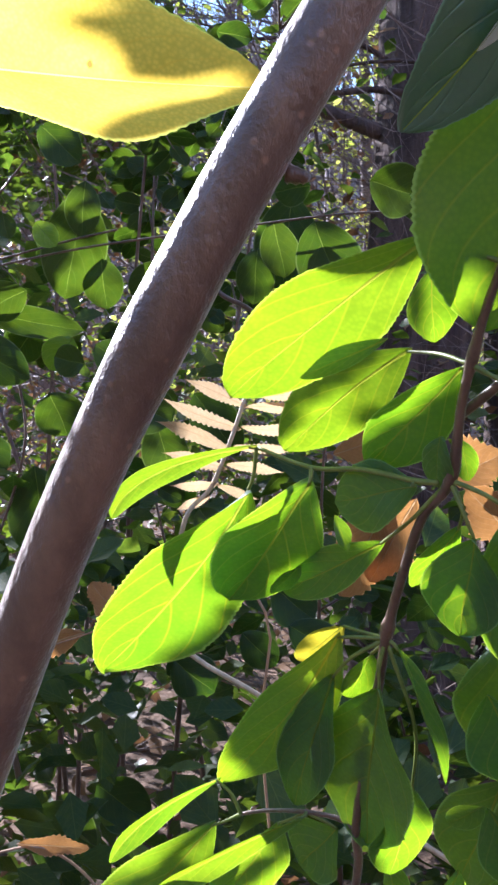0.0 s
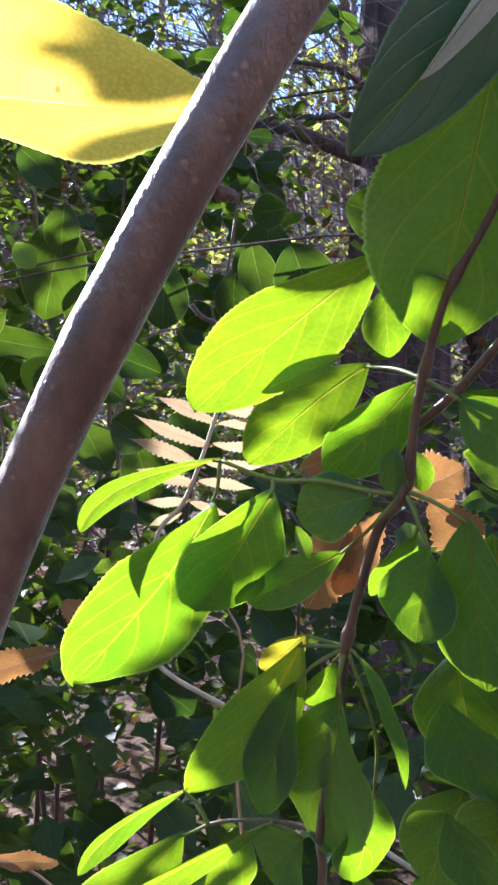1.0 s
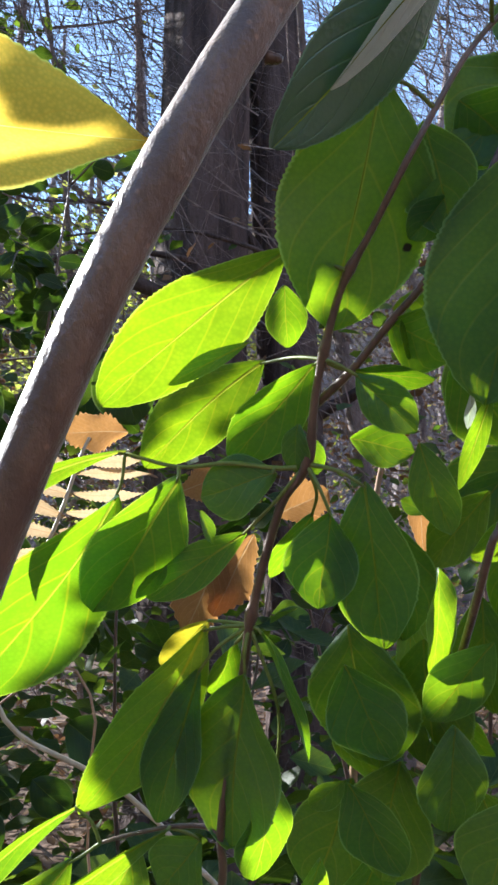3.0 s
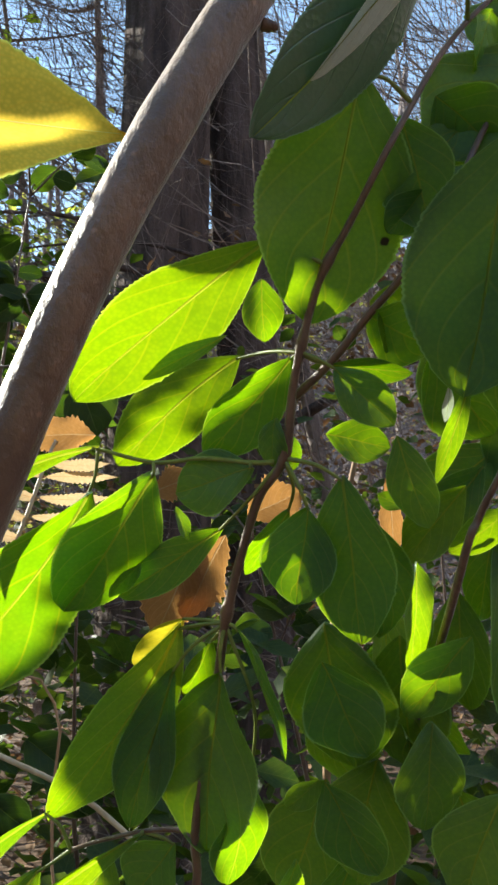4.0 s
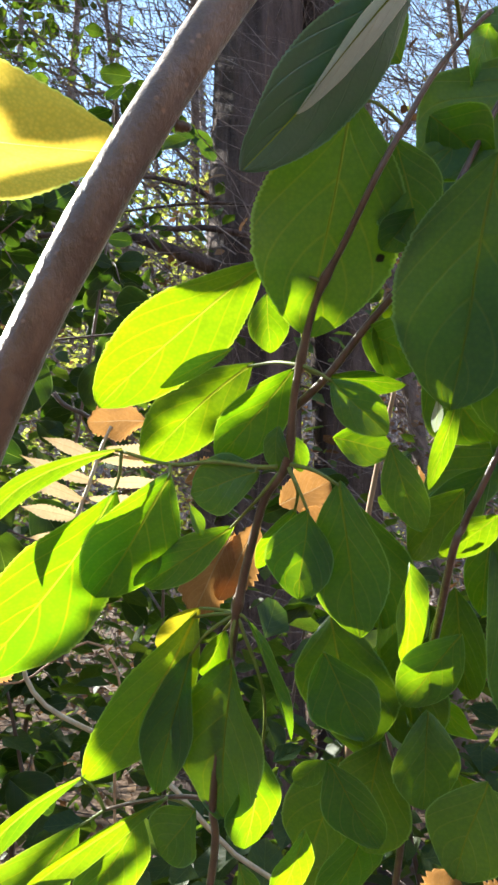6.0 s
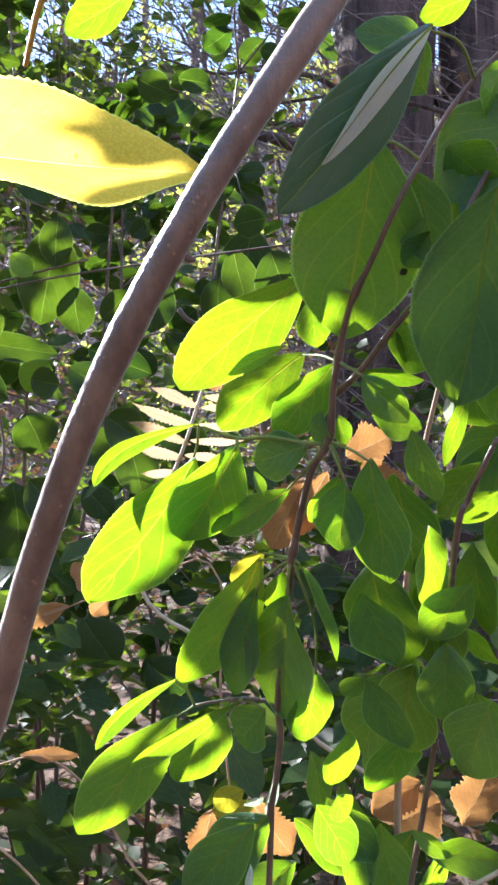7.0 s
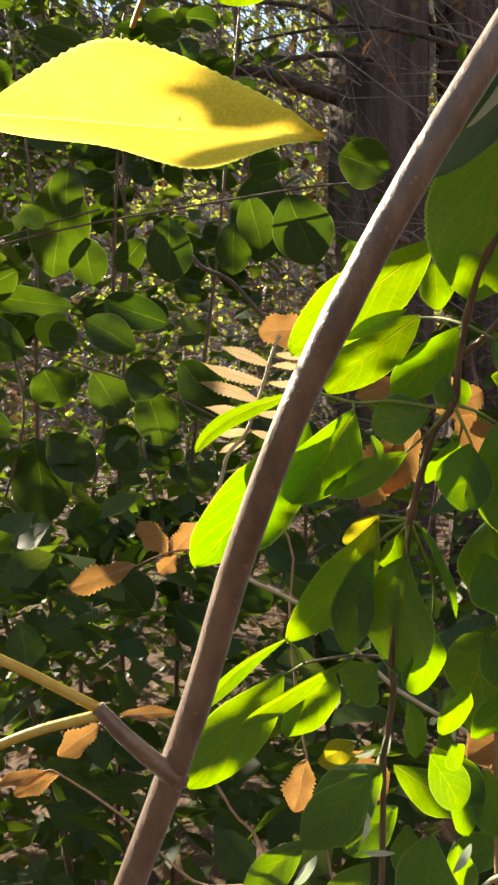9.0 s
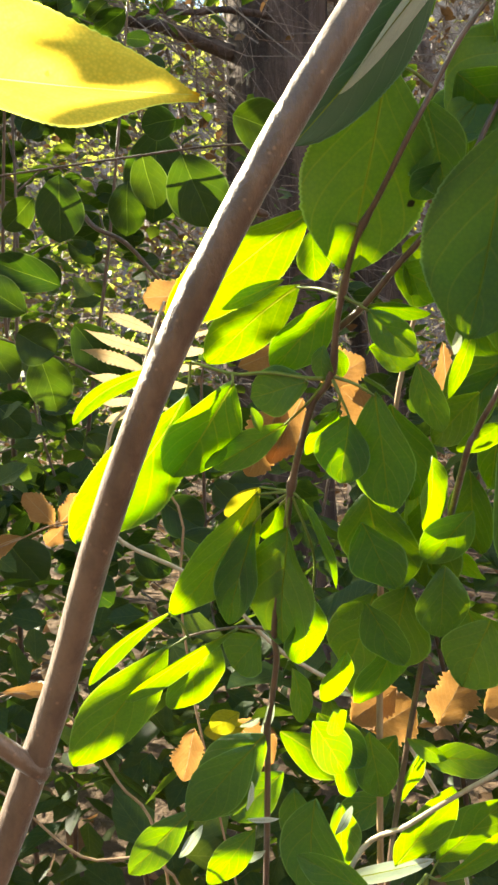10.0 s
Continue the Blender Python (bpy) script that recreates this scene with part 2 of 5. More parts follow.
def catmull(points, steps):
    pts = [Vector(p) for p in points]
    pts = [pts[0] * 2 - pts[1]] + pts + [pts[-1] * 2 - pts[-2]]
    out = []
    for i in range(1, len(pts) - 2):
        a, b, c, d = pts[i - 1:i + 3]
        for k in range(steps):
            t = k / steps
            out.append(0.5 * (2 * b + (c - a) * t + (2 * a - 5 * b + 4 * c - d) * t * t + (3 * b - a - 3 * c + d) * t ** 3))
    out.append(pts[-2])
    return out


def add_tube(bm, path, radius, sides=8, knots=(), rough=0.0, seed=0.0):
    """A tube along the path; radius is a function of 0..1 or a number. knots: (place 0..1, swelling)."""
    rings = []
    n = len(path)
    ref = Vector((0.3, -1, 0.2)).normalized()
    for i, p in enumerate(path):
        t = i / (n - 1)
        tangent = (path[min(i + 1, n - 1)] - path[max(i - 1, 0)]).normalized()
        side = tangent.cross(ref).normalized()
        other = side.cross(tangent)
        r = radius(t) if callable(radius) else radius
        for place, swell in knots:
            r *= 1 + swell * math.exp(-((t - place) / 0.012) ** 2)
        ring = []
        for k in range(sides):
            a = 2 * math.pi * k / sides
            d = side * math.cos(a) + other * math.sin(a)
            rr = r * (1 + rough * noise.noise(p * (0.6 / max(r, 1e-4)) + d * 1.3 + Vector((seed, 0, 0)))) if rough else r
            ring.append(bm.verts.new(p + d * rr))
        rings.append(ring)
    for a, b in zip(rings, rings[1:]):
        for k in range(sides):
            bm.faces.new((b[k], b[(k + 1) % sides], a[(k + 1) % sides], a[k]))
    bm.faces.new(rings[0])
    bm.faces.new(rings[-1][::-1])
    return bm


def tube(name, points, radius, mat, parent, sides=8, steps=6, label="", **more):
    origin = parent.matrix_world.translation if parent is None else parent.location
    path = [p - origin for p in catmull(points, steps)]
    return part(name, add_tube(bmesh.new(), path, radius, sides, **more), mat, parent, label)


EYE = Vector((0.03, -0.29, 1.245))
SHAPES = {
    # outline exponent towards base, towards tip, point length, teeth, tooth depth
    "green": (0.74, 0.72, 0.07, 44, 0.017),
    "bush": (0.55, 0.62, 0.03, 0, 0.0),
    "yellow": (0.95, 1.15, 0.06, 40, 0.02),
    "dead": (0.75, 0.65, 0.02, 13, 0.10),
    "leaflet": (0.55, 1.6, 0.05, 15, 0.14),
}
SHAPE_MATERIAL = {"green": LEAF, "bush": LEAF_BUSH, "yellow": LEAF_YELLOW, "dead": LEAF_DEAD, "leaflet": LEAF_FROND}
SHAPE_STALK = {"green": GREEN_STALK, "bush": GREEN_STALK, "yellow": YELLOW_STALK, "dead": DRY_STALK, "leaflet": DRY_STALK}
SHAPE_RIB = {"green": MIDRIB, "bush": MIDRIB_BUSH, "yellow": MIDRIB_YELLOW, "dead": MIDRIB_DRY, "leaflet": MIDRIB_DRY}


def half_width(u, lo, hi):
    peak = 0.54
    return max(0.0, math.sin(math.pi * u ** (math.log(0.5) / math.log(peak)))) ** (lo if u < peak else hi)


def leaf_surface(length, width, kind, bend, fold, twist, seed, sweep=0.0):
    """Point of the blade at u along (0..1) and v across (-1..1)."""
    lo, hi, point, teeth, depth = SHAPES[kind]

    def at(u, v):
        w = half_width(min(max(u, 0.0), 1.0), lo, hi) * width / 2
        if teeth and abs(v) > 0.99:
            jag = abs(math.sin(math.floor(u * teeth) * 12.9 + seed * 3)) * 1.3 + 0.3
            w *= 1 + depth * jag * (2 * ((u * teeth) % 1.0) - 1)
        if kind == "dead":
            w *= 1 + 0.16 * math.sin(u * 12 + seed * 3 + v) * abs(v)
        along = length * u
        if u > 0.9:
            w += width * point * (1 - u) * 2
        side = v * w
        wave = 0.035 * width * math.sin(u * (7 + seed) + seed + (1 if v > 0 else 0)) * abs(v) ** 1.5 - 0.05 * width * math.cos(seed * 1.7) * abs(v) ** 3
        quilt = 0.016 * width * math.cos(2 * math.pi * 4.5 * (u - 0.5 * abs(v) ** 1.25)) * min(1, 3 * abs(v)) * (1 - abs(v))
        lift = fold * abs(side) - fold * 0.55 * side * side / max(width, 1e-6)
        z = -bend * length * (u * u - 0.15 * u) + lift + wave + quilt
        a = twist * (u - 0.3)
        off = 0.04 * width * math.sin(u * 4 + seed * 2) + sweep * length * 2
        return Vector((side * math.cos(a) + off * u * (1 - u) * 2, along, z + side * math.sin(a)))
    return at


def leaf_blade(bm, at, nu, nv, slit):
    """The blade as two halves, left open along the middle for the midrib. slit: half its width in v, by u."""
    layer = bm.loops.layers.uv.verify()
    for sign in (-1, 1):
        grid = []
        for i in range(nu + 1):
            u = i / nu
            g = slit(u)
            row = []
            for j in range(nv + 1):
                v = sign * (g + (1 - g) * j / nv)
                row.append((bm.verts.new(at(u, v)), u, 0.5 + v / 2))
            grid.append(row if sign > 0 else row[::-1])
        for i in range(nu):
            for j in range(nv):
                q = (grid[i][j], grid[i][j + 1], grid[i + 1][j + 1], grid[i + 1][j])
                face = bm.faces.new([x[0] for x in q])
                for loop, x in zip(face.loops, q):
                    loop[layer].uv = (x[1], x[2])
    return bm


def midrib_strip(bm, at, nu, slit, rise):
    """A raised rib that fills the slit."""
    rows = []
    for i in range(nu + 1):
        u = i / nu
        g = slit(u)
        lift = Vector((0, 0, rise * (1 - 0.8 * u)))
        rows.append([bm.verts.new(at(u, -g)), bm.verts.new(at(u, -g * 0.5) + lift), bm.verts.new(at(u, g * 0.5) + lift), bm.verts.new(at(u, g))])
    for a, b in zip(rows, rows[1:]):
        for j in range(3):
            bm.faces.new((a[j], a[j + 1], b[j + 1], b[j]))
    return bm


LEAF_COUNT = [0]
SHADERS = []  # stretches of the shrub that added leaves overhead put in shade


def leaf(parent, base, tip, width, roll=0.0, bend=0.07, fold=0.14, wide=1.0, stalk=None, kind="green", mat=None, twist=None, shade=None, sweep=0.0, turn=14, stout=1.0):
    """One leaf of a thing: blade, midrib and stalk. roll: degrees about its own length from facing the viewer's side."""
    LEAF_COUNT[0] += 1
    rnd = random.Random(LEAF_COUNT[0])
    base, tip = Vector(base), Vector(tip)
    axis = (tip - base)
    length = axis.length
    axis.normalize()
    face = (EYE - base)
    face = (face - axis * face.dot(axis)).normalized()
    face = Matrix.Rotation(radians(roll + rnd.uniform(-8, 8)), 3, axis) @ face
    if kind in ("green", "leaflet"):
        # blades turn a little towards the light
        # or, with a turn below nought, edge-on to it
        turned = [Matrix.Rotation(radians(turn * k / 4), 3, axis) @ face for k in range(-4, 5)]
        face = max(turned, key=lambda f: -f.dot(to_sun)) if turn >= 0 else min(turned, key=lambda f: abs(f.dot(to_sun) + 0.08))
    side = axis.cross(face)
    at = leaf_surface(length, width * wide, kind, bend, fold, rnd.uniform(-0.5, 0.5) if twist is None else twist, rnd.uniform(0, 6), sweep)
    lo, hi, _, teeth, _ = SHAPES[kind]
    nu = 14 if kind == "bush" else max(36, teeth * (3 if teeth < 20 else 2))
    r0 = min(0.00042, 0.009 * length)
    full = width * wide / 2

    def slit(u):
        return min(0.8, r0 * (1 - 0.85 * u) / max(1e-6, half_width(min(max(u, 0.004), 0.996), lo, hi) * full))

    name = "leaflet" if kind == "leaflet" else "leaf"
    ob = part(name, leaf_blade(bmesh.new(), at, nu, 3 if kind == "bush" else 5, slit), mat or SHAPE_MATERIAL[kind], parent)
    local = Matrix((side, axis, face)).transposed().to_4x4()
    local.translation = base - parent.location
    ob.matrix_basis = local
    part("midrib", midrib_strip(bmesh.new(), at, nu, slit, r0 * 0.7), SHAPE_RIB[kind], ob)
    if shade is not None:
        a, b = base.lerp(tip, shade[0]), base.lerp(tip, shade[1])
        SHADERS.append((a, b, width * wide * rnd.uniform(1.0, 1.12), rnd.uniform(0.56, 0.66)))
    if stalk is not None:
        inv = (Matrix.Translation(parent.location) @ local).inverted()
        s = inv @ Vector(stalk)
        start = at(0.03, 0.0)
        path = catmull([start, start * 0.6 + s * 0.4 + Vector((0, -0.12 * s.length, 0.1 * s.length)), s], 6)
        part("petiole", add_tube(bmesh.new(), path, lambda t: (0.00038 + 0.0002 * t) * stout, 6), SHAPE_STALK[kind], ob)
    return ob


# ---- the setting ----
rng = random.Random(4)
bm = bmesh.new()
N = 60
rows_v = []
for i in range(N + 1):
    row = []
    for j in range(N + 1):
        a, b = 2 * i / N - 1, 2 * j / N - 1
        x, y = 70 * a * abs(a), 70 * b * abs(b)
        row.append(bm.verts.new((x, y, 0.12 * noise.noise(Vector((x * 0.4, y * 0.4, 0))) + 0.02 * noise.noise(Vector((x * 2.5, y * 2.5, 3))))))
    rows_v.append(row)
for i in range(N):
    for j in range(N):
        bm.faces.new((rows_v[i][j], rows_v[i + 1][j], rows_v[i + 1][j + 1], rows_v[i][j + 1]))
ground = part("ground", bm, SOIL, None)
tagged(ground, "brown forest soil under fallen leaves", "ground", kind="structure")


def small_leaf(verts, faces, uvs, place, length, width, rnd):
    """A small pointed leaf of six triangles, anyhow turned."""
    m = Euler((rnd.uniform(-0.9, 0.9), rnd.uniform(-0.9, 0.9), rnd.uniform(0, 6.28))).to_matrix()
    k = len(verts)
    for x, y, z in ((0, 0, 0), (-0.5, 0.42, 0.1), (0, 0.5, -0.04), (0.5, 0.42, 0.1), (-0.3, 0.8, 0.06), (0.3, 0.8, 0.06), (0, 1, -0.1)):
        verts.append(place + m @ Vector((x * width, y * length, z * width)))
        uvs.append((y, x + 0.5))
    for f in ((0, 2, 1), (0, 3, 2), (1, 2, 4), (2, 3, 5), (2, 5, 6, 4)):
        faces.append([k + i for i in f])


def leaf_cloud(name, mat, label, category, places, length, width, rnd, kind="stuff"):
    verts, faces, uvs = [], [], []
    for p in places:
        s = rnd.uniform(0.6, 1.25)
        small_leaf(verts, faces, uvs, Vector(p), length * s, width * s, rnd)
    me = bpy.data.meshes.new(name)
    me.from_pydata(verts, [], faces)
    layer = me.uv_layers.new(name="UVMap")
    for loop in me.loops:
        layer.data[loop.index].uv = uvs[loop.vertex_index]
    me.materials.append(mat)
    for p in me.polygons:
        p.use_smooth = True
    return tagged(new(name, me), label, category, kind=kind)


# fallen leaves on the ground
leaf_cloud("leaf_litter", LEAF_LITTER, "dry brown fallen leaves covering the forest floor", "leaf litter",
           [(rng.gauss(0, 3.0), rng.uniform(-1, 10), rng.uniform(0.03, 0.13)) for _ in range(5000)], 0.09, 0.05, rng)


def big_trunk(x, y, r, height, seed, label):
    t = thing("tree", (x, y, 0), label, "tree", "large trees")
    bm = bmesh.new()
    n, sides = 70, 40
    rings = []
    for i in range(n + 1):
        z = height * i / n - 0.1
        ring = []
        for k in range(sides):
            a = 2 * math.pi * k / sides
            flare = 1 + 0.6 * math.exp(-max(z, 0) / 0.35)
            ridge = 0.05 * noise.noise(Vector((math.cos(a) * 5, math.sin(a) * 5, z * 1.1 + seed))) + 0.035 * abs(noise.noise(Vector((math.cos(a) * 11, math.sin(a) * 11, z * 3 + seed))))
            rr = r * flare * (1 - 0.35 * z / height) * (1 + ridge * 1.6)
            ring.append(bm.verts.new((rr * math.cos(a) + 0.03 * z * math.sin(seed), rr * math.sin(a), z)))
        rings.append(ring)
    for a, b in zip(rings, rings[1:]):
        for k in range(sides):
            bm.faces.new((a[k], a[(k + 1) % sides], b[(k + 1) % sides], b[k]))
    part("trunk", bm, BARK_TREE, t)
    return t


large_tree = big_trunk(-0.19, 3.24, 0.222, 7.0, 1.0, "large dark rough-barked tree trunk in the wood")
second_tree = big_trunk(0.296, 3.375, 0.144, 7.0, 5.0, "dark rough-barked tree trunk beside a larger one")

def limb(parent, points, r0, name="limb"):
    return tube(name, points, lambda t: r0 * (1 - 0.65 * t), BARK_TREE, parent, 8, 6, rough=0.15)


def thin_tree(x, y, r, height, seed):
    rnd = random.Random(seed)
    t = thing("sapling_tree", (x, y, 0), "slim bare grey-brown tree in the wood", "tree", "slim trees")
    lean = Vector((rnd.uniform(-0.12, 0.12), rnd.uniform(-0.1, 0.1), 1))
    pts = [Vector((x, y, -0.05)) + Vector((lean.x * z + 0.05 * math.sin(z + seed), lean.y * z + 0.05 * math.cos(z * 1.3), z)) for z in (0, height * 0.2, height * 0.4, height * 0.6, height * 0.8, height)]
    tube("trunk", pts, lambda s: r * (1 - 0.7 * s), BARK_THIN, t, 9, 6, rough=0.12, seed=seed)
    for k in range(6):
        bm = bmesh.new()
        h = rnd.uniform(0.25, 0.95)
        p = pts[0].lerp(pts[-1], h)
        d = Vector((rnd.uniform(-1, 1), rnd.uniform(-0.6, 0.6), rnd.uniform(0.0, 0.7))).normalized()
        L = rnd.uniform(0.6, 1.8)
        path = [p - t.location, p + d * L * 0.4 + Vector((0, 0, -0.05)) - t.location, p + d * L + Vector((rnd.uniform(-.2, .2), 0, 0.15)) - t.location]
        add_tube(bm, catmull(path, 4), lambda s: r * 0.3 * (1 - 0.85 * s), 5)
        part("limb", bm, BARK_THIN, t)


for i in range(20):
    y = 4.5 + 11 * (i / 20) ** 1.1
    x = rng.uniform(-0.75, 0.75) * (y + 0.5)
    thin_tree(x, y, rng.uniform(0.025, 0.085) * (1 + y * 0.04), rng.uniform(5, 9), i)


# tangle of thin dry branches between the trees
def tangle(count, spread, y0, y1, z0, z1, r, seed):
    rnd = random.Random(seed)
    verts, faces = [], []
    for _ in range(count):
        y = rnd.uniform(y0, y1)
        p = Vector((rnd.uniform(-spread, spread) * (y + 0.4), y, rnd.uniform(z0, z1)))
        d = Vector((rnd.uniform(-1, 1), rnd.uniform(-0.5, 0.5), rnd.uniform(-0.2, 1.0))).normalized()
        L = rnd.uniform(0.4, 1.6)
        rr = r * rnd.uniform(0.4, 1.5)
        last = None
        for s in range(6):
            a = rr * (1 - 0.15 * s)
            k = len(verts)
            for ang in (0, 2.09, 4.19):
                verts.append(p + Vector((a * math.cos(ang), a * math.sin(ang), a * math.sin(ang + 1))))
            if last is not None:
                for q in range(3):
                    faces.append((last + q, last + (q + 1) % 3, k + (q + 1) % 3, k + q))
            last = k
            d = (d + Vector((rnd.gauss(0, 0.25), rnd.gauss(0, 0.15), rnd.gauss(0, 0.22)))).normalized()
            p = p + d * (L / 5)
    me = bpy.data.meshes.new("twig_tangle")
    me.from_pydata(verts, [], faces)
    me.materials.append(BARK_TWIG)
    return tagged(new("twig_tangle", me), "tangle of thin dry grey twigs in the undergrowth", "twigs", kind="stuff")


tangle(3600, 0.65, 1.8, 6, 0.2, 4.4, 0.0018, 11)
tangle(12000, 0.65, 5, 15, 0.2, 11, 0.0055, 12)
tangle(6000, 0.6, 3.2, 8, 2.2, 7, 0.0045, 13)

# far woods: a belt of trunks and yellowing leaves around the clearing
verts, faces = [], []
rnd = random.Random(21)
for _ in range(300):
    a = rnd.uniform(0, 2 * math.pi)
    if abs((a - SUN_AZ + math.pi) % (2 * math.pi) - math.pi) < radians(7):
        continue  # a gap in the wood where the low sun comes through
    d = rnd.uniform(15, 45)
    r = rnd.uniform(0.06, 0.22)
    x, y = d * math.sin(a), d * math.cos(a)
    lean = rnd.uniform(-2.0, 2.0)
    k = len(verts)
    for z, s in ((-0.2, 1.3), (1.0, 1.0), (5, 0.8), (13, 0.35)):
        for c in range(6):
            verts.append((x + lean * z / 13 + r * s * math.cos(c * 1.047), y + r * s * math.sin(c * 1.047), z))
    for h in range(3):
        for c in range(6):
            faces.append((k + h * 6 + c, k + h * 6 + (c + 1) % 6, k + h * 6 + 6 + (c + 1) % 6, k + h * 6 + 6 + c))
me = bpy.data.meshes.new("far_trunks")
me.from_pydata(verts, [], faces)
me.materials.append(BARK_THIN)
tagged(new("far_trunks", me), "distant grey tree trunks of the bare wood", "woods", kind="stuff")

# the edge of the wood all round, an uneven belt of trunks and brush
bm = bmesh.new()
rb = random.Random(5)
low, high = [], []
COUNT = 240
for k in range(COUNT):
    a = 2 * math.pi * k / COUNT
    low.append(bm.verts.new((48 * math.sin(a), 48 * math.cos(a), -1)))
    high.append(bm.verts.new((48 * math.sin(a), 48 * math.cos(a), (21 + 4 * noise.noise(Vector((k * 0.13, 0, 0))) + rb.uniform(-1.5, 1.5)) * (1 - 0.5 * math.exp(-((((a - SUN_AZ + math.pi) % (2 * math.pi) - math.pi) / 0.35) ** 2))))))
for k in range(COUNT):
    bm.faces.new((low[k], low[(k + 1) % COUNT], high[(k + 1) % COUNT], high[k]))
tagged(part("backdrop", bm, WOODS, None), "far purple-brown edge of the bare wood", "woods", kind="structure")

rnd = random.Random(33)


def in_sun_gap(p):
    """True where a leaf at p would take the sun from the shrub and the sapling."""
    t = p[1] / to_sun.y
    x, z = p[0] - to_sun.x * t, p[2] - to_sun.z * t
    t2 = (p[1] - 0.16) / to_sun.y
    x2, z2 = p[0] - to_sun.x * t2, p[2] - to_sun.z * t2
    return (-0.32 < x < 0.22 and 0.88 < z < 1.64) or (-0.28 < x2 < 0.1 and 1.08 < z2 < 1.45)


def in_glade(p):
    """True where a leaf at p would take the sun from the sunlit shrub deep in the wood."""
    t = (p[1] - 5.9) / to_sun.y
    return t > 0.6 and -2.6 < p[0] - to_sun.x * t < 0.7 and 0.7 < p[2] - to_sun.z * t < 3.4


def clump_places(count, clumps, size, box, rnd):
    (x0, x1), (y0, y1), (z0, z1) = box
    centres = [(rnd.uniform(x0, x1), rnd.uniform(y0, y1), rnd.uniform(z0, z1)) for _ in range(clumps)]
    out = []
    for _ in range(count):
        c = rnd.choice(centres)
        out.append((c[0] + rnd.gauss(0, size), c[1] + rnd.gauss(0, size), max(0.05, c[2] + rnd.gauss(0, size * 0.7))))
    return out


leaf_cloud("far_foliage", LEAF_AUTUMN, "distant thin yellow-green autumn foliage", "foliage",
           [p for p in clump_places(22000, 520, 0.55, ((-11, 9), (6.5, 17), (0.2, 6.5)), rnd) if not in_glade(p)], 0.085, 0.05, rnd)
leaf_cloud("dry_brush", LEAF_LITTER, "brown dead leaves hanging in the dry brush", "brush",
           [p for p in clump_places(15000, 380, 0.28, ((-5.5, 4.0), (3.0, 8.5), (0.1, 3.2)), rnd) if not in_sun_gap(p)], 0.06, 0.036, rnd)
leaf_cloud("undergrowth", LEAF_FAR, "green shrub leaves of the sunlit undergrowth", "undergrowth",
           [p for p in clump_places(8000, 220, 0.22, ((-3.2, 2.0), (1.4, 5), (0.1, 1.75)), rnd) if not in_sun_gap(p)], 0.055, 0.035, rnd)
leaf_cloud("thicket", LEAF_FAR, "dark leafy thicket beyond the bush", "thicket",
           [p for p in clump_places(3500, 120, 0.17, ((-2.8, -0.35), (1.5, 3.4), (0.3, 2.7)), rnd) if not in_sun_gap(p)], 0.06, 0.042, rnd)
leaf_cloud("low_shrub", LEAF_FAR, "dark green low shrub leaves in the shade", "shrub",
           clump_places(3600, 150, 0.08, ((-1.0, 0.7), (0.45, 1.3), (0.3, 1.12)), rnd), 0.055, 0.036, rnd)

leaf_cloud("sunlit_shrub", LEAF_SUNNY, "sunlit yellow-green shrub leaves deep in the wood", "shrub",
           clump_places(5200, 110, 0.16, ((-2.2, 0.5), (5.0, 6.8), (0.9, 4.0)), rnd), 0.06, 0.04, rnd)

# ---- the shrub in front ----
MAIN = [(0.0607, -0.0444, 1.3422), (0.0535, -0.0444, 1.3351), (0.0463, -0.0444, 1.3259), (0.0397, -0.0444, 1.3144), (0.0329, -0.0434, 1.3022), (0.0257, -0.0365, 1.2889), (0.0212, -0.0325, 1.2814), (0.0183, -0.0292, 1.2741), (0.0156, -0.0248, 1.2631), (0.0140, -0.0218, 1.2550), (0.0121, -0.0164, 1.2396), (0.0065, -0.0117, 1.2312), (0.0025, -0.0064, 1.2185), (0.0000, -0.0027, 1.2090), (-0.0017, 0.0003, 1.2013), (-0.0033, 0.0043, 1.1896), (-0.0067, 0.0117, 1.1690), (-0.0095, 0.0190, 1.1475), (-0.0090, 0.0220, 1.1367), (-0.0113, 0.0275, 1.1206), (-0.0141, 0.0296, 1.1033), (-0.0141, 0.0296, 1.0870)]
SECOND = [(0.0624, -0.0414, 1.3213), (0.0537, -0.0414, 1.3046), (0.0478, -0.0414, 1.2928), (0.0381, -0.0353, 1.2782), (0.0309, -0.0301, 1.2704), (0.0225, -0.0238, 1.2606), (0.0143, -0.0185, 1.2535)]
TWIG = [(0.0099, -0.0154, 1.2389), (0.0044, -0.0132, 1.2391), (-0.0070, -0.0093, 1.2409), (-0.0190, -0.0045, 1.2407), (-0.0331, -0.0002, 1.2449)]
LOWTWIG = [(-0.0097, 0.0193, 1.1470), (-0.0142, 0.0206, 1.1486), (-0.0231, 0.0243, 1.1476), (-0.0347, 0.0294, 1.1444), (-0.0423, 0.0296, 1.1424)]
RIGHTTWIG = [(0.0598, -0.0400, 1.2405), (0.0557, -0.0374, 1.2313), (0.0526, -0.0326, 1.2235), (0.0494, -0.0258, 1.2104), (0.0467, -0.0145, 1.1955), (0.0419, 0.0009, 1.1696), (0.0394, 0.0092, 1.1467)]
BRIGHT = [(0.0175, 0.0116, 1.0659), (0.0357, 0.0014, 1.0856), (0.0532, -0.0100, 1.1043), (0.0713, -0.0225, 1.1231), (0.0893, -0.0368, 1.1432)]
LOWFORK = [(0.0443, 0.0249, 1.0525), (0.0444, 0.0293, 1.0345), (0.0414, 0.0300, 1.0105)]
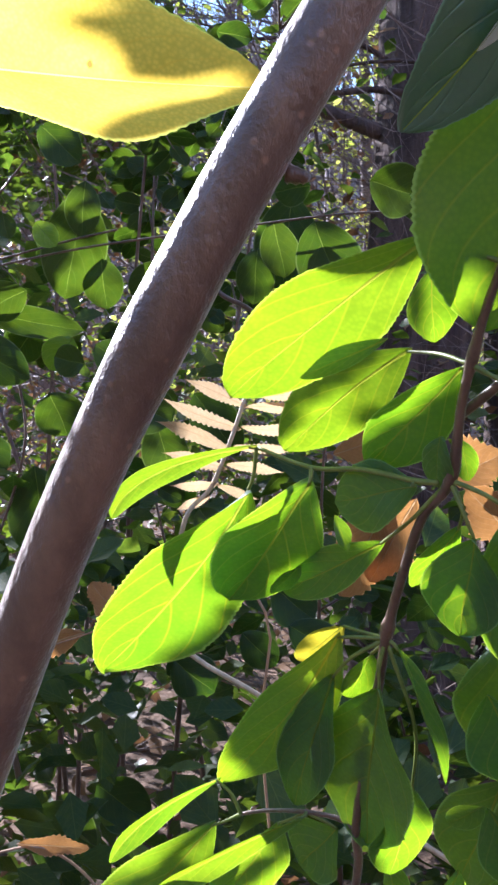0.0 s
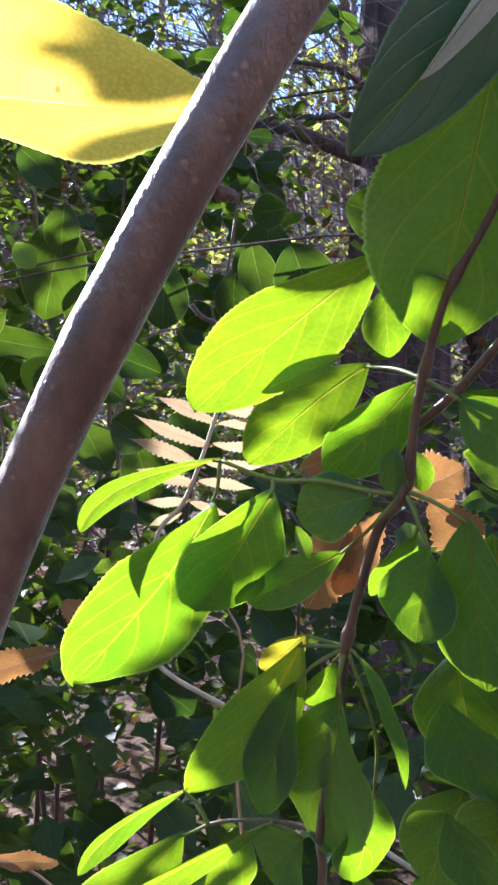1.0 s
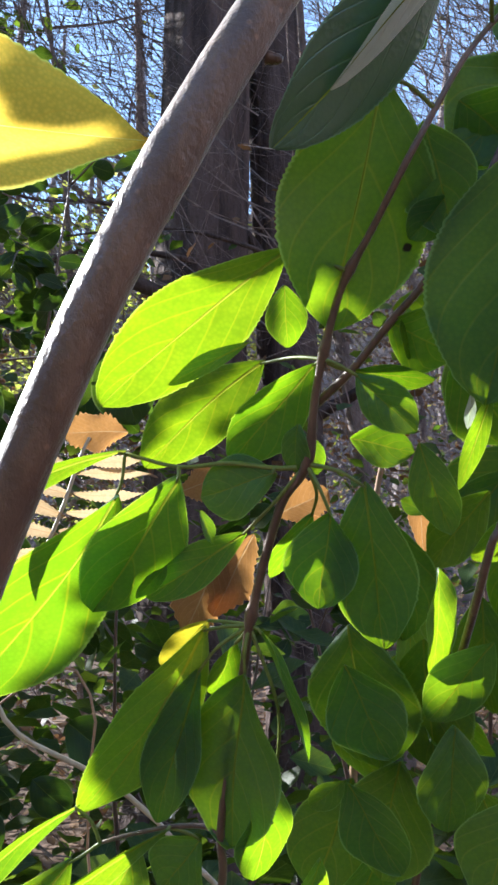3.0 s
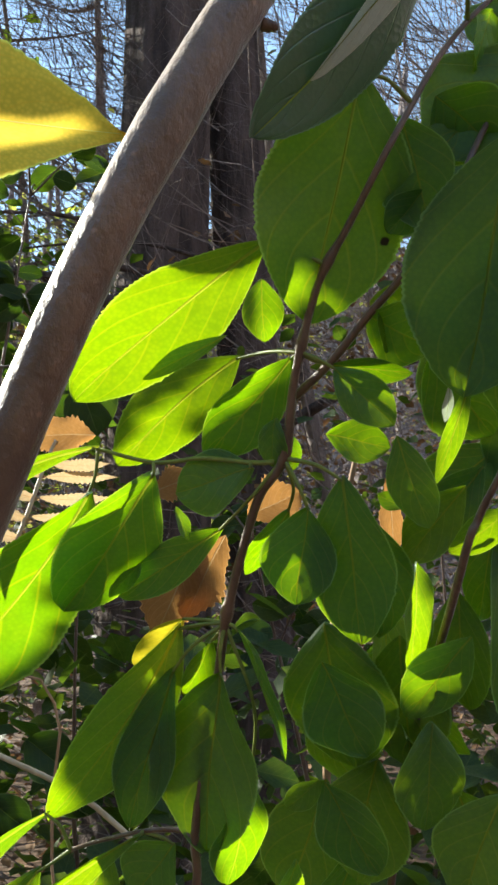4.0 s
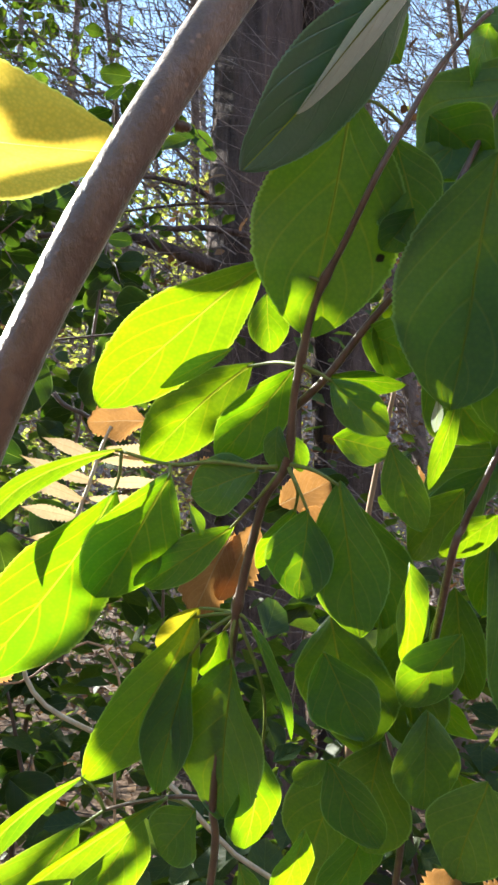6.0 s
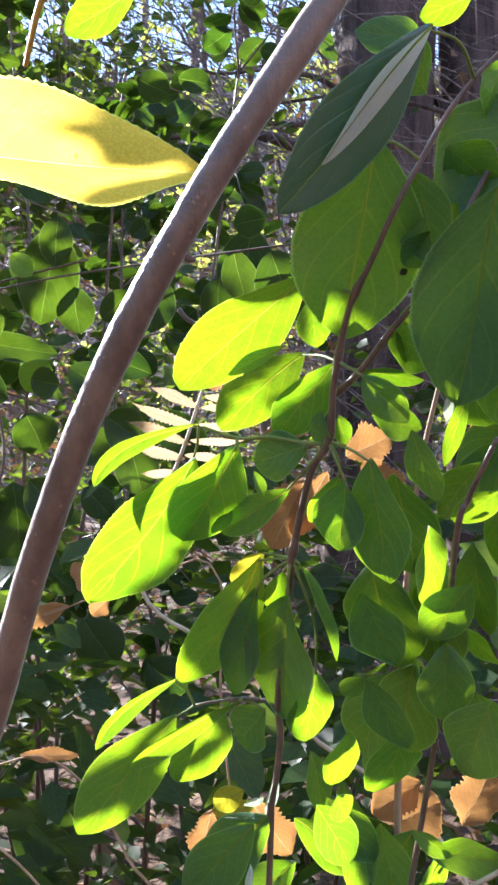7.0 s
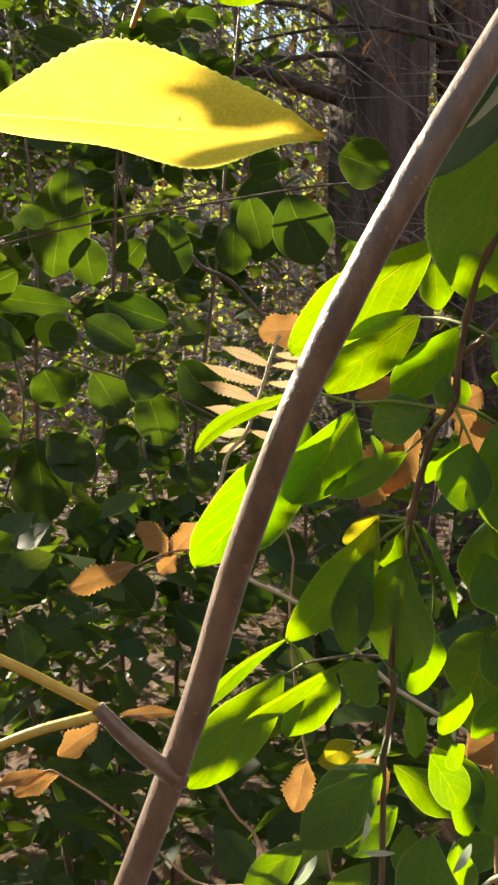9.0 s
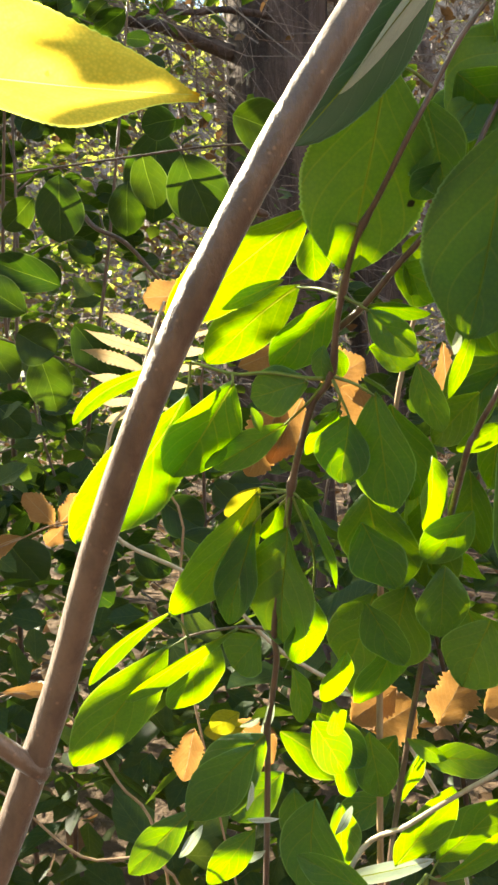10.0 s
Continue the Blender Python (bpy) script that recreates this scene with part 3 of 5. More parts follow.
STICK = [(0.0696, -0.1080, 1.3900), (0.0437, -0.1180, 1.3520), (0.0243, -0.1260, 1.3180), (0.0024, -0.1301, 1.2840), (-0.0171, -0.1294, 1.2500), (-0.0323, -0.1251, 1.2160), (-0.0443, -0.1209, 1.1820), (-0.0575, -0.1225, 1.1480), (-0.0694, -0.1270, 1.1200), (-0.0814, -0.1300, 1.0900)]
KNOT = (-0.0003, -0.1292, 1.2718)
FORK = [(-0.0475, -0.1215, 1.1660), (-0.0560, -0.1270, 1.1765), (-0.0622, -0.1290, 1.1841)]
STALK1 = [(-0.0622, -0.1290, 1.1841), (-0.0747, -0.1330, 1.1922), (-0.0875, -0.1370, 1.2001), (-0.1115, -0.1330, 1.2117)]
STALK2 = [(-0.0620, -0.1290, 1.1826), (-0.0751, -0.1330, 1.1798), (-0.0883, -0.1370, 1.1745), (-0.1017, -0.1410, 1.1667)]
YB, YT = (-0.1486, -0.0100, 1.3468), (-0.0261, -0.0100, 1.3278)
YSTALK = [(-0.1526, -0.0030, 1.3492), (-0.1645, -0.0190, 1.3470), (-0.1661, -0.0670, 1.3309), (-0.1428, -0.1230, 1.2817)]
TOPSTALK = [(-0.0810, -0.0300, 1.3564), (-0.0755, -0.0380, 1.3595), (-0.0651, -0.0540, 1.3617), (-0.0463, -0.0780, 1.3688)]
TOPLEAFSTALK = [(-0.0234, -0.0940, 1.3408), (-0.0114, -0.0940, 1.3454), (0.0094, -0.0940, 1.3502)]
RACHIS = [(-0.0956, 0.1400, 1.2069), (-0.0839, 0.1400, 1.2237), (-0.0759, 0.1400, 1.2433), (-0.0695, 0.1400, 1.2627), (-0.0654, 0.1400, 1.2723)]
DEADTWIG = [(-0.0730, 0.2000, 1.1604), (-0.1212, 0.2000, 1.1539), (-0.1449, 0.2000, 1.1508), (-0.1673, 0.2000, 1.1420), (-0.1812, 0.2000, 1.1367)]
DEADTWIG2 = [(-0.0615, 0.0660, 1.0240), (-0.0808, 0.0660, 1.0655), (-0.1002, 0.0660, 1.0944), (-0.1199, 0.0660, 1.1050), (-0.1402, 0.0660, 1.1002)]
DEADTWIG3 = [(-0.0508, 0.0580, 1.0149), (-0.0966, 0.0580, 1.0365), (-0.1258, 0.0580, 1.0621), (-0.1554, 0.0580, 1.0803), (-0.1629, 0.0580, 1.0813)]
BUSHTWIG1 = [(-0.6258, 0.8640, 1.4490), (-0.4709, 0.8640, 1.4747), (-0.3239, 0.8640, 1.4900), (-0.2299, 0.8640, 1.4983), (-0.1238, 0.8640, 1.5068), (-0.0362, 0.8640, 1.5061)]
BUSHTWIG2 = [(-0.5633, 0.8640, 1.3185), (-0.4547, 0.8640, 1.2827), (-0.3335, 0.8640, 1.2397), (-0.2399, 0.8640, 1.1911)]
BUSHTWIG3 = [(-0.7950, 0.8640, 1.1917), (-0.6787, 0.8640, 1.4150), (-0.6034, 0.8640, 1.5355), (-0.5527, 0.8640, 1.5958)]
BUSHTWIG4 = [(-0.6468, 0.8640, 1.4509), (-0.5028, 0.8640, 1.4823), (-0.4220, 0.8640, 1.4975)]
BUSHTWIG5 = [(-0.6637, 0.8640, 1.5083), (-0.6546, 0.8640, 1.6783), (-0.6113, 0.8640, 1.8478), (-0.5927, 0.8640, 1.9271)]
DARKSTALK = [(-0.3224, 0.9720, 1.4422), (-0.3058, 0.9720, 1.4248), (-0.2640, 0.9720, 1.4019), (-0.2151, 0.9720, 1.3461)]
LIMB1 = [(-0.2926, 3.1320, 2.3497), (-0.4294, 3.0780, 2.3970), (-0.5671, 3.0240, 2.4339), (-0.7418, 3.0240, 2.4594), (-0.9730, 3.0240, 2.4582)]
LIMB2 = [(-0.1366, 3.0240, 2.4411), (-0.2922, 2.9160, 2.4320), (-0.4061, 2.8080, 2.3905), (-0.5448, 2.8080, 2.4025), (-0.6708, 2.8080, 2.3626), (-0.8233, 2.8080, 2.3115)]
LIMB3 = [(-0.2671, 3.0240, 2.5822), (-0.3714, 2.9160, 2.6058), (-0.5532, 2.9160, 2.6450), (-0.7191, 2.8080, 2.6019), (-0.9098, 2.8080, 2.6713)]
LIMB4 = [(0.2202, 2.7000, 2.3049), (0.0237, 2.7000, 2.3846), (-0.1967, 2.7000, 2.4389), (-0.4250, 2.7000, 2.4320), (-0.5815, 2.7000, 2.4147)]
plant = thing("shrub", (-0.012, 0.0, 0.0), "leafy green shrub branch, sunlit from behind", "shrub")
tube("main_stem", MAIN + [(-0.022, 0.03, 0.85), (-0.02, 0.02, 0.4), (-0.012, 0.0, -0.02)], lambda t: 0.0006 + 0.0012 * min(0.5, t), BARK_STEM, plant, 10, 8, knots=((0.245, 0.5), (0.327, 0.4), (0.41, 0.4), (0.57, 0.5)), rough=0.06)
tube("side_stem", SECOND, lambda t: 0.0007 + 0.0004 * t, BARK_STEM, plant, 8, 6, rough=0.06)
tube("twig", TWIG, lambda t: 0.0007 - 0.0002 * t, GREEN_STALK, plant, 8, 6)
tube("twig", LOWTWIG, lambda t: 0.0008 - 0.0003 * t, BARK_STEM, plant, 8, 6)
tube("side_stem", RIGHTTWIG[:4] + [(0.045, 0.03, 1.14), (0.025, 0.03, 1.0), (0.0, 0.012, 0.7)], lambda t: 0.0007 + 0.0006 * t, BARK_STEM, plant, 8, 6)
tube("side_stem", BRIGHT[::-1] + [(0.0, -0.008, 1.02), (-0.012, 0.0, 0.85)], lambda t: 0.0006 + 0.0006 * t, PALE_BARK, plant, 8, 6)
tube("side_stem", LOWFORK + [(0.03, 0.0, 0.9), (0.0, 0.005, 0.6)], lambda t: 0.0008 + 0.0007 * t, GREEN_STALK, plant, 8, 6)
low_fork = Vector(LOWFORK[0])
node0, node1, node2, node3 = Vector(MAIN[6]), Vector(MAIN[8]), Vector(MAIN[10]), Vector(MAIN[14])
stem_top, stem_top2 = Vector(MAIN[3]), Vector(MAIN[1])
twig_in, twig_mid, twig_end = Vector(TWIG[1]), Vector(TWIG[3]), Vector(TWIG[4])
low_in, low_end = Vector(LOWTWIG[2]), Vector(LOWTWIG[4])
leaf(plant, (0.0078, -0.0327, 1.2869), (-0.0390, -0.0046, 1.2545), 0.0261, roll=-8, bend=0.05, sweep=0.03, stalk=node0)
leaf(plant, (0.0030, -0.0041, 1.2681), (-0.0302, 0.0167, 1.2417), 0.0213, roll=4, fold=0.2, bend=0.08, sweep=0.03, turn=30, stalk=node1)
leaf(plant, (-0.0009, -0.0195, 1.2688), (-0.0222, -0.0087, 1.2610), 0.0053, turn=-34, roll=10, fold=0.2)
leaf(plant, (0.0143, -0.0213, 1.2632), (-0.0060, -0.0066, 1.2403), 0.0161, roll=12, fold=0.2, turn=30, stalk=node1)
leaf(plant, (0.0283, -0.0468, 1.3211), (0.0184, -0.0299, 1.2681), 0.0376, roll=4, fold=0.06, mat=LEAF_BITTEN, sweep=0.02, stalk=stem_top)
leaf(plant, (0.0073, -0.0200, 1.2828), (0.0085, -0.0161, 1.2681), 0.0113, roll=15, turn=30)
leaf(plant, (0.0429, -0.0621, 1.3422), (0.0046, -0.0583, 1.2975), 0.0214, mat=LEAF_GLOSSY_DIM, roll=-15, fold=0.15, bend=0.06, stalk=stem_top2)
leaf(plant, (0.0424, -0.0661, 1.3400), (0.0171, -0.0606, 1.3081), 0.0087, mat=LEAF_PALE_GLOSS, roll=-30, fold=0.5, bend=0.1, sweep=0.05)
leaf(plant, (0.0225, -0.0238, 1.2605), (0.0404, -0.0296, 1.2562), 0.0072, roll=10, fold=0.3, turn=40, stalk=node1)
leaf(plant, (0.0228, -0.0274, 1.2588), (0.0360, -0.0285, 1.2450), 0.0111, roll=-20, fold=0.4, stalk=node1, turn=-34)
leaf(plant, (-0.0351, 0.0025, 1.2351), (-0.0810, 0.0242, 1.1768), 0.0344, roll=-5, bend=0.08, turn=22, sweep=-0.03, stalk=twig_end)
leaf(plant, (-0.0326, -0.0020, 1.2452), (-0.0813, 0.0247, 1.2187), 0.0079, roll=-20, fold=0.45, bend=0.1, sweep=0.13, stalk=twig_end)
leaf(plant, (-0.0187, -0.0062, 1.2376), (-0.0427, 0.0134, 1.2029), 0.0262, roll=10, fold=0.3, turn=30, stalk=twig_mid)
leaf(plant, (0.0048, -0.0140, 1.2378), (-0.0142, -0.0051, 1.2331), 0.0165, roll=0, stalk=twig_in, turn=-34)
leaf(plant, (-0.0021, -0.0034, 1.2243), (-0.0297, 0.0123, 1.2076), 0.0117, roll=20, fold=0.25, turn=30, stalk=node2)
leaf(plant, (-0.0137, -0.0029, 1.2299), (-0.0102, -0.0019, 1.2216), 0.0048, turn=40, roll=5)
leaf(plant, (-0.0225, 0.0044, 1.2167), (-0.0308, 0.0103, 1.2076), 0.0058, turn=40, roll=5)
leaf(plant, (0.0174, -0.0180, 1.2280), (0.0142, -0.0101, 1.2052), 0.0190, roll=0, stalk=node2, turn=-34)
leaf(plant, (0.0144, -0.0053, 1.2286), (0.0043, 0.0035, 1.2122), 0.0102, turn=40, roll=0, stalk=node2)
leaf(plant, (0.0249, -0.0220, 1.2346), (0.0289, -0.0119, 1.1951), 0.0209, roll=-10, stalk=node2, turn=-34)
leaf(plant, (0.0100, -0.0198, 1.2487), (0.0082, -0.0158, 1.2375), 0.0083, roll=10, bend=0.2, turn=-34)
leaf(plant, (0.0141, -0.0060, 1.2480), (0.0168, -0.0042, 1.2386), 0.0064, turn=40, roll=10, bend=0.2)
leaf(plant, (-0.0127, 0.0035, 1.2016), (-0.0475, 0.0266, 1.1471), 0.0221, roll=-12, bend=0.1, sweep=-0.03, stalk=node3)
leaf(plant, (-0.0118, 0.0053, 1.2027), (-0.0250, 0.0142, 1.1899), 0.0092, turn=40, roll=15, mat=LEAF_TURNING, stalk=node3)
leaf(plant, (-0.0142, 0.0058, 1.1908), (-0.0284, 0.0238, 1.1478), 0.0168, roll=20, stalk=node3, turn=-34)
leaf(plant, (-0.0051, 0.0038, 1.1970), (-0.0112, 0.0104, 1.1829), 0.0091, turn=40, roll=0, stalk=node3)
leaf(plant, (-0.0028, 0.0012, 1.1897), (-0.0083, 0.0169, 1.1433), 0.0318, roll=5, stalk=node3, turn=-34)
leaf(plant, (0.0047, 0.0128, 1.1617), (0.0005, 0.0229, 1.1327), 0.0179, turn=40, bend=0.1, roll=8, stalk=node3)
leaf(plant, (0.0009, -0.0014, 1.2002), (0.0145, 0.0026, 1.1685), 0.0097, roll=-35, fold=0.45, stalk=node3, turn=-34)
leaf(plant, (-0.0508, 0.0345, 1.1372), (-0.0894, 0.0330, 1.0862), 0.0279, roll=-8, bend=0.08, turn=22, stalk=low_end)
leaf(plant, (-0.0476, 0.0271, 1.1531), (-0.0794, 0.0271, 1.1214), 0.0075, roll=-20, fold=0.5, bend=0.1, sweep=0.13, stalk=low_end)
leaf(plant, (-0.0237, 0.0194, 1.1485), (-0.0656, 0.0247, 1.1162), 0.0102, roll=-30, fold=0.4, sweep=0.06, stalk=low_in)
leaf(plant, (-0.0321, 0.0329, 1.1404), (-0.0495, 0.0330, 1.1110), 0.0235, roll=-10, turn=30, stalk=low_in)
leaf(plant, (-0.0148, 0.0238, 1.1448), (-0.0267, 0.0315, 1.1287), 0.0184, roll=10, stalk=low_in, turn=-34)
leaf(plant, (-0.0242, 0.0320, 1.1117), (-0.0362, 0.0321, 1.1049), 0.0096, roll=10, mat=LEAF_TURNING)
leaf(plant, (-0.0164, 0.0305, 1.1105), (-0.0239, 0.0306, 1.1057), 0.0045, turn=40, mat=LEAF_PALE_GLOSS, bend=0.2)
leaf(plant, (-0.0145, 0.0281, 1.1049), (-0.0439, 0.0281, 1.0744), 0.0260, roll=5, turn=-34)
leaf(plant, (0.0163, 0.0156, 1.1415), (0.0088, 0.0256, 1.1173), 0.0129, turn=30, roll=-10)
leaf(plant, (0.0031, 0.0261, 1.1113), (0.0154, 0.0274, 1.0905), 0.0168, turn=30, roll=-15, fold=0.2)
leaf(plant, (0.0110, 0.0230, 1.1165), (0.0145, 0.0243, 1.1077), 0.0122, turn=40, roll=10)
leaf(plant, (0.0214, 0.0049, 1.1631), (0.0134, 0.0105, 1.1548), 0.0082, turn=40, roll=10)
leaf(plant, (-0.0113, 0.0275, 1.1206), (-0.0141, 0.0296, 1.1033), 0.0045, turn=40, mat=LEAF_PALE_GLOSS, bend=0.2)
leaf(plant, (0.0616, -0.0311, 1.2261), (0.0489, -0.0230, 1.2158), 0.0131, turn=40, roll=0)
leaf(plant, (0.0417, -0.0184, 1.2149), (0.0434, -0.0114, 1.1890), 0.0142, turn=40, roll=-5, bend=0.12)
leaf(plant, (0.0542, -0.0177, 1.1977), (0.0408, -0.0066, 1.1779), 0.0156, turn=30, roll=12)
leaf(plant, (0.0476, -0.0045, 1.1768), (0.0471, 0.0037, 1.1497), 0.0184, turn=30, roll=10, fold=0.25)
leaf(plant, (0.0601, -0.0140, 1.1623), (0.0525, -0.0030, 1.1354), 0.0222, roll=0, turn=-34)
leaf(plant, (0.0483, -0.0355, 1.3109), (0.0483, -0.0344, 1.2813), 0.0047, turn=40, roll=20, bend=0.1)
leaf(plant, (0.0594, -0.0518, 1.3042), (0.0479, -0.0408, 1.2489), 0.0373, roll=-10, turn=-34)
leaf(plant, (0.0626, -0.0473, 1.2849), (0.0597, -0.0393, 1.2428), 0.0261, roll=5, turn=-34)
leaf(plant, (0.0344, -0.0302, 1.2743), (0.0359, -0.0272, 1.2622), 0.0077, turn=40, roll=0)
leaf(plant, (0.0427, -0.0394, 1.2966), (0.0352, -0.0350, 1.2879), 0.0099, turn=30, roll=0)
leaf(plant, (0.0523, -0.0337, 1.2539), (0.0465, -0.0247, 1.2315), 0.0054, turn=40, roll=25, bend=0.1)
leaf(plant, (0.0475, -0.0345, 1.2531), (0.0472, -0.0319, 1.2449), 0.0031, turn=40, mat=LEAF_PALE_GLOSS, bend=0.1)
leaf(plant, (0.0414, -0.0127, 1.2277), (0.0353, -0.0114, 1.2314), 0.0048, turn=40, roll=5)
leaf(plant, (0.0369, -0.0263, 1.2431), (0.0439, -0.0228, 1.2219), 0.0118, roll=-5, turn=-34)
leaf(plant, (0.0533, -0.0419, 1.3584), (0.0395, -0.0419, 1.3534), 0.0112, turn=40, roll=0)
leaf(plant, (0.0412, -0.0404, 1.3482), (0.0217, -0.0404, 1.3537), 0.0136, roll=0, turn=-34)
leaf(plant, (0.0612, -0.0385, 1.3422), (0.0571, -0.0385, 1.3269), 0.0146, turn=40, roll=0)
leaf(plant, (0.0381, -0.0404, 1.3134), (0.0434, -0.0392, 1.2874), 0.0186, roll=10, turn=-34)
leaf(plant, (0.0464, -0.0399, 1.3192), (0.0596, -0.0399, 1.3062), 0.0200, roll=0, turn=-34)
leaf(plant, (0.0309, -0.0287, 1.2706), (0.0451, -0.0317, 1.2620), 0.0176, roll=0, turn=-34)
leaf(plant, (0.0212, -0.0044, 1.1919), (0.0317, -0.0017, 1.1686), 0.0216, roll=0, turn=-34)
leaf(plant, (0.0223, 0.0057, 1.1626), (0.0350, 0.0077, 1.1389), 0.0182, roll=10, turn=-34)
leaf(plant, (0.0422, 0.0120, 1.1045), (0.0663, 0.0015, 1.1081), 0.0136, turn=30, roll=0)
leaf(plant, (0.0364, 0.0104, 1.1124), (0.0494, 0.0074, 1.1054), 0.0074, turn=30, roll=20, fold=0.4)
leaf(plant, (0.0747, -0.0394, 1.3329), (0.0449, -0.0394, 1.3058), 0.0297, roll=0, turn=-34)
leaf(plant, (0.0733, -0.0370, 1.3090), (0.0540, -0.0370, 1.2963), 0.0212, roll=0, turn=-34)
leaf(plant, (0.0414, -0.0321, 1.3369), (0.0312, -0.0321, 1.3543), 0.0178, roll=0, turn=-34)
leaf(plant, (0.0328, 0.0245, 1.0557), (0.0519, 0.0057, 1.0948), 0.0186, turn=30, roll=0, fold=0.2)
leaf(plant, (0.0033, 0.0271, 1.0473), (0.0468, 0.0210, 1.0575), 0.0080, turn=40, mat=LEAF_PALE_GLOSS, bend=0.12, fold=0.3)
leaf(plant, (-0.0156, 0.0271, 1.0599), (-0.0265, 0.0271, 1.0540), 0.0056, turn=40, mat=LEAF_PALE_GLOSS, bend=0.2, fold=0.3)
leaf(plant, (0.0235, 0.0054, 1.2005), (0.0314, 0.0134, 1.1630), 0.0301, roll=0, turn=-34)
leaf(plant, (0.0426, 0.0037, 1.1973), (0.0452, 0.0130, 1.1625), 0.0238, roll=8, turn=-34)
leaf(plant, (0.0372, 0.0127, 1.1657), (0.0320, 0.0246, 1.1322), 0.0259, roll=-6, turn=-34)
leaf(plant, (0.0315, -0.0015, 1.2299), (0.0373, 0.0063, 1.1959), 0.0236, roll=-6, turn=-34)
leaf(plant, (0.0479, -0.0181, 1.2634), (0.0620, -0.0179, 1.2440), 0.0223, roll=10, turn=-34)
leaf(plant, (0.0805, -0.0197, 1.3592), (0.0648, -0.0197, 1.3460), 0.0239, roll=10, turn=-34)
leaf(plant, (0.0573, 0.0120, 1.1581), (0.0686, 0.0153, 1.1320), 0.0239, roll=-6, turn=-34)
SHADERS.append((Vector((0.0199, -0.0357, 1.2941)), Vector((-0.0363, -0.0139, 1.2954)), 0.0118, 0.6))
SHADERS.append((Vector((0.0182, -0.0199, 1.2548)), Vector((0.0141, -0.0159, 1.2469)), 0.0063, 0.6))
SHADERS.append((Vector((0.0136, -0.0198, 1.2572)), Vector((0.0095, -0.0159, 1.2493)), 0.0063, 0.6))
SHADERS.append((Vector((0.0147, -0.0165, 1.2481)), Vector((0.0118, -0.0137, 1.2424)), 0.0046, 0.6))
SHADERS.append((Vector((0.0107, -0.0170, 1.2516)), Vector((0.0066, -0.0131, 1.2437)), 0.0063, 0.6))
SHADERS.append((Vector((0.0072, -0.0136, 1.2448)), Vector((0.0043, -0.0108, 1.2391)), 0.0046, 0.6))
SHADERS.append((Vector((0.0594, -0.0429, 1.3054)), Vector((-0.0128, -0.0257, 1.3090)), 0.0263, 0.6))
SHADERS.append((Vector((0.0590, -0.0440, 1.2957)), Vector((-0.0135, -0.0229, 1.2992)), 0.0197, 0.6))
SHADERS.append((Vector((0.0066, -0.0239, 1.2837)), Vector((0.0069, -0.0189, 1.2663)), 0.0065, 0.6))
SHADERS.append((Vector((0.0500, -0.0676, 1.3470)), Vector((-0.0044, -0.0486, 1.2917)), 0.0339, 0.6))
SHADERS.append((Vector((0.0441, -0.0675, 1.3304)), Vector((0.0011, -0.0500, 1.2905)), 0.0241, 0.6))
SHADERS.append((Vector((-0.0471, 0.0151, 1.2062)), Vector((-0.0359, 0.0106, 1.2065)), 0.0083, 0.6))
SHADERS.append((Vector((-0.0398, 0.0078, 1.2147)), Vector((-0.0244, 0.0017, 1.2151)), 0.0114, 0.6))
SHADERS.append((Vector((-0.0381, 0.0115, 1.2064)), Vector((-0.0228, 0.0054, 1.2068)), 0.0114, 0.6))
SHADERS.append((Vector((-0.0288, 0.0035, 1.2150)), Vector((-0.0134, -0.0027, 1.2154)), 0.0114, 0.6))
SHADERS.append((Vector((-0.0167, -0.0066, 1.2363)), Vector((-0.0208, 0.0039, 1.2060)), 0.0102, 0.6))
SHADERS.append((Vector((-0.0008, -0.0050, 1.2215)), Vector((-0.0114, 0.0020, 1.2115)), 0.0093, 0.6))
SHADERS.append((Vector((-0.0172, 0.0046, 1.1972)), Vector((-0.0223, 0.0086, 1.1904)), 0.0081, 0.6))
SHADERS.append((Vector((-0.0149, 0.0092, 1.1852)), Vector((-0.0200, 0.0132, 1.1784)), 0.0081, 0.6))
SHADERS.append((Vector((-0.0223, 0.0085, 1.1905)), Vector((-0.0275, 0.0125, 1.1837)), 0.0081, 0.6))
SHADERS.append((Vector((-0.0190, 0.0124, 1.1798)), Vector((-0.0261, 0.0179, 1.1705)), 0.0111, 0.6))
SHADERS.append((Vector((-0.0264, 0.0117, 1.1851)), Vector((-0.0335, 0.0172, 1.1758)), 0.0111, 0.6))
SHADERS.append((Vector((-0.0237, 0.0123, 1.1828)), Vector((-0.0435, 0.0271, 1.1585)), 0.0214, 0.6))
SHADERS.append((Vector((-0.0966, 0.0281, 1.0903)), Vector((-0.0421, 0.0281, 1.1161)), 0.0189, 0.6))
SHADERS.append((Vector((-0.0298, 0.0265, 1.1359)), Vector((-0.0641, 0.0266, 1.1156)), 0.0083, 0.6))
SHADERS.append((Vector((-0.0473, 0.0311, 1.1163)), Vector((-0.0209, 0.0310, 1.1230)), 0.0116, 0.6))
SHADERS.append((Vector((0.0567, -0.0079, 1.1561)), Vector((0.0358, 0.0022, 1.1497)), 0.0118, 0.6))
SHADERS.append((Vector((0.0039, 0.0208, 1.0860)), Vector((-0.0002, 0.0208, 1.0429)), 0.0310, 0.6))
SHADERS.append((Vector((0.0619, -0.0124, 1.3214)), Vector((0.0420, -0.0124, 1.3080)), 0.0227, 0.6))
SHADERS.append((Vector((0.0631, -0.0124, 1.3270)), Vector((0.0412, -0.0124, 1.2963)), 0.0250, 0.6))
SHADERS.append((Vector((0.0282, 0.0364, 1.1584)), Vector((0.0153, 0.0536, 1.1168)), 0.0318, 0.6))
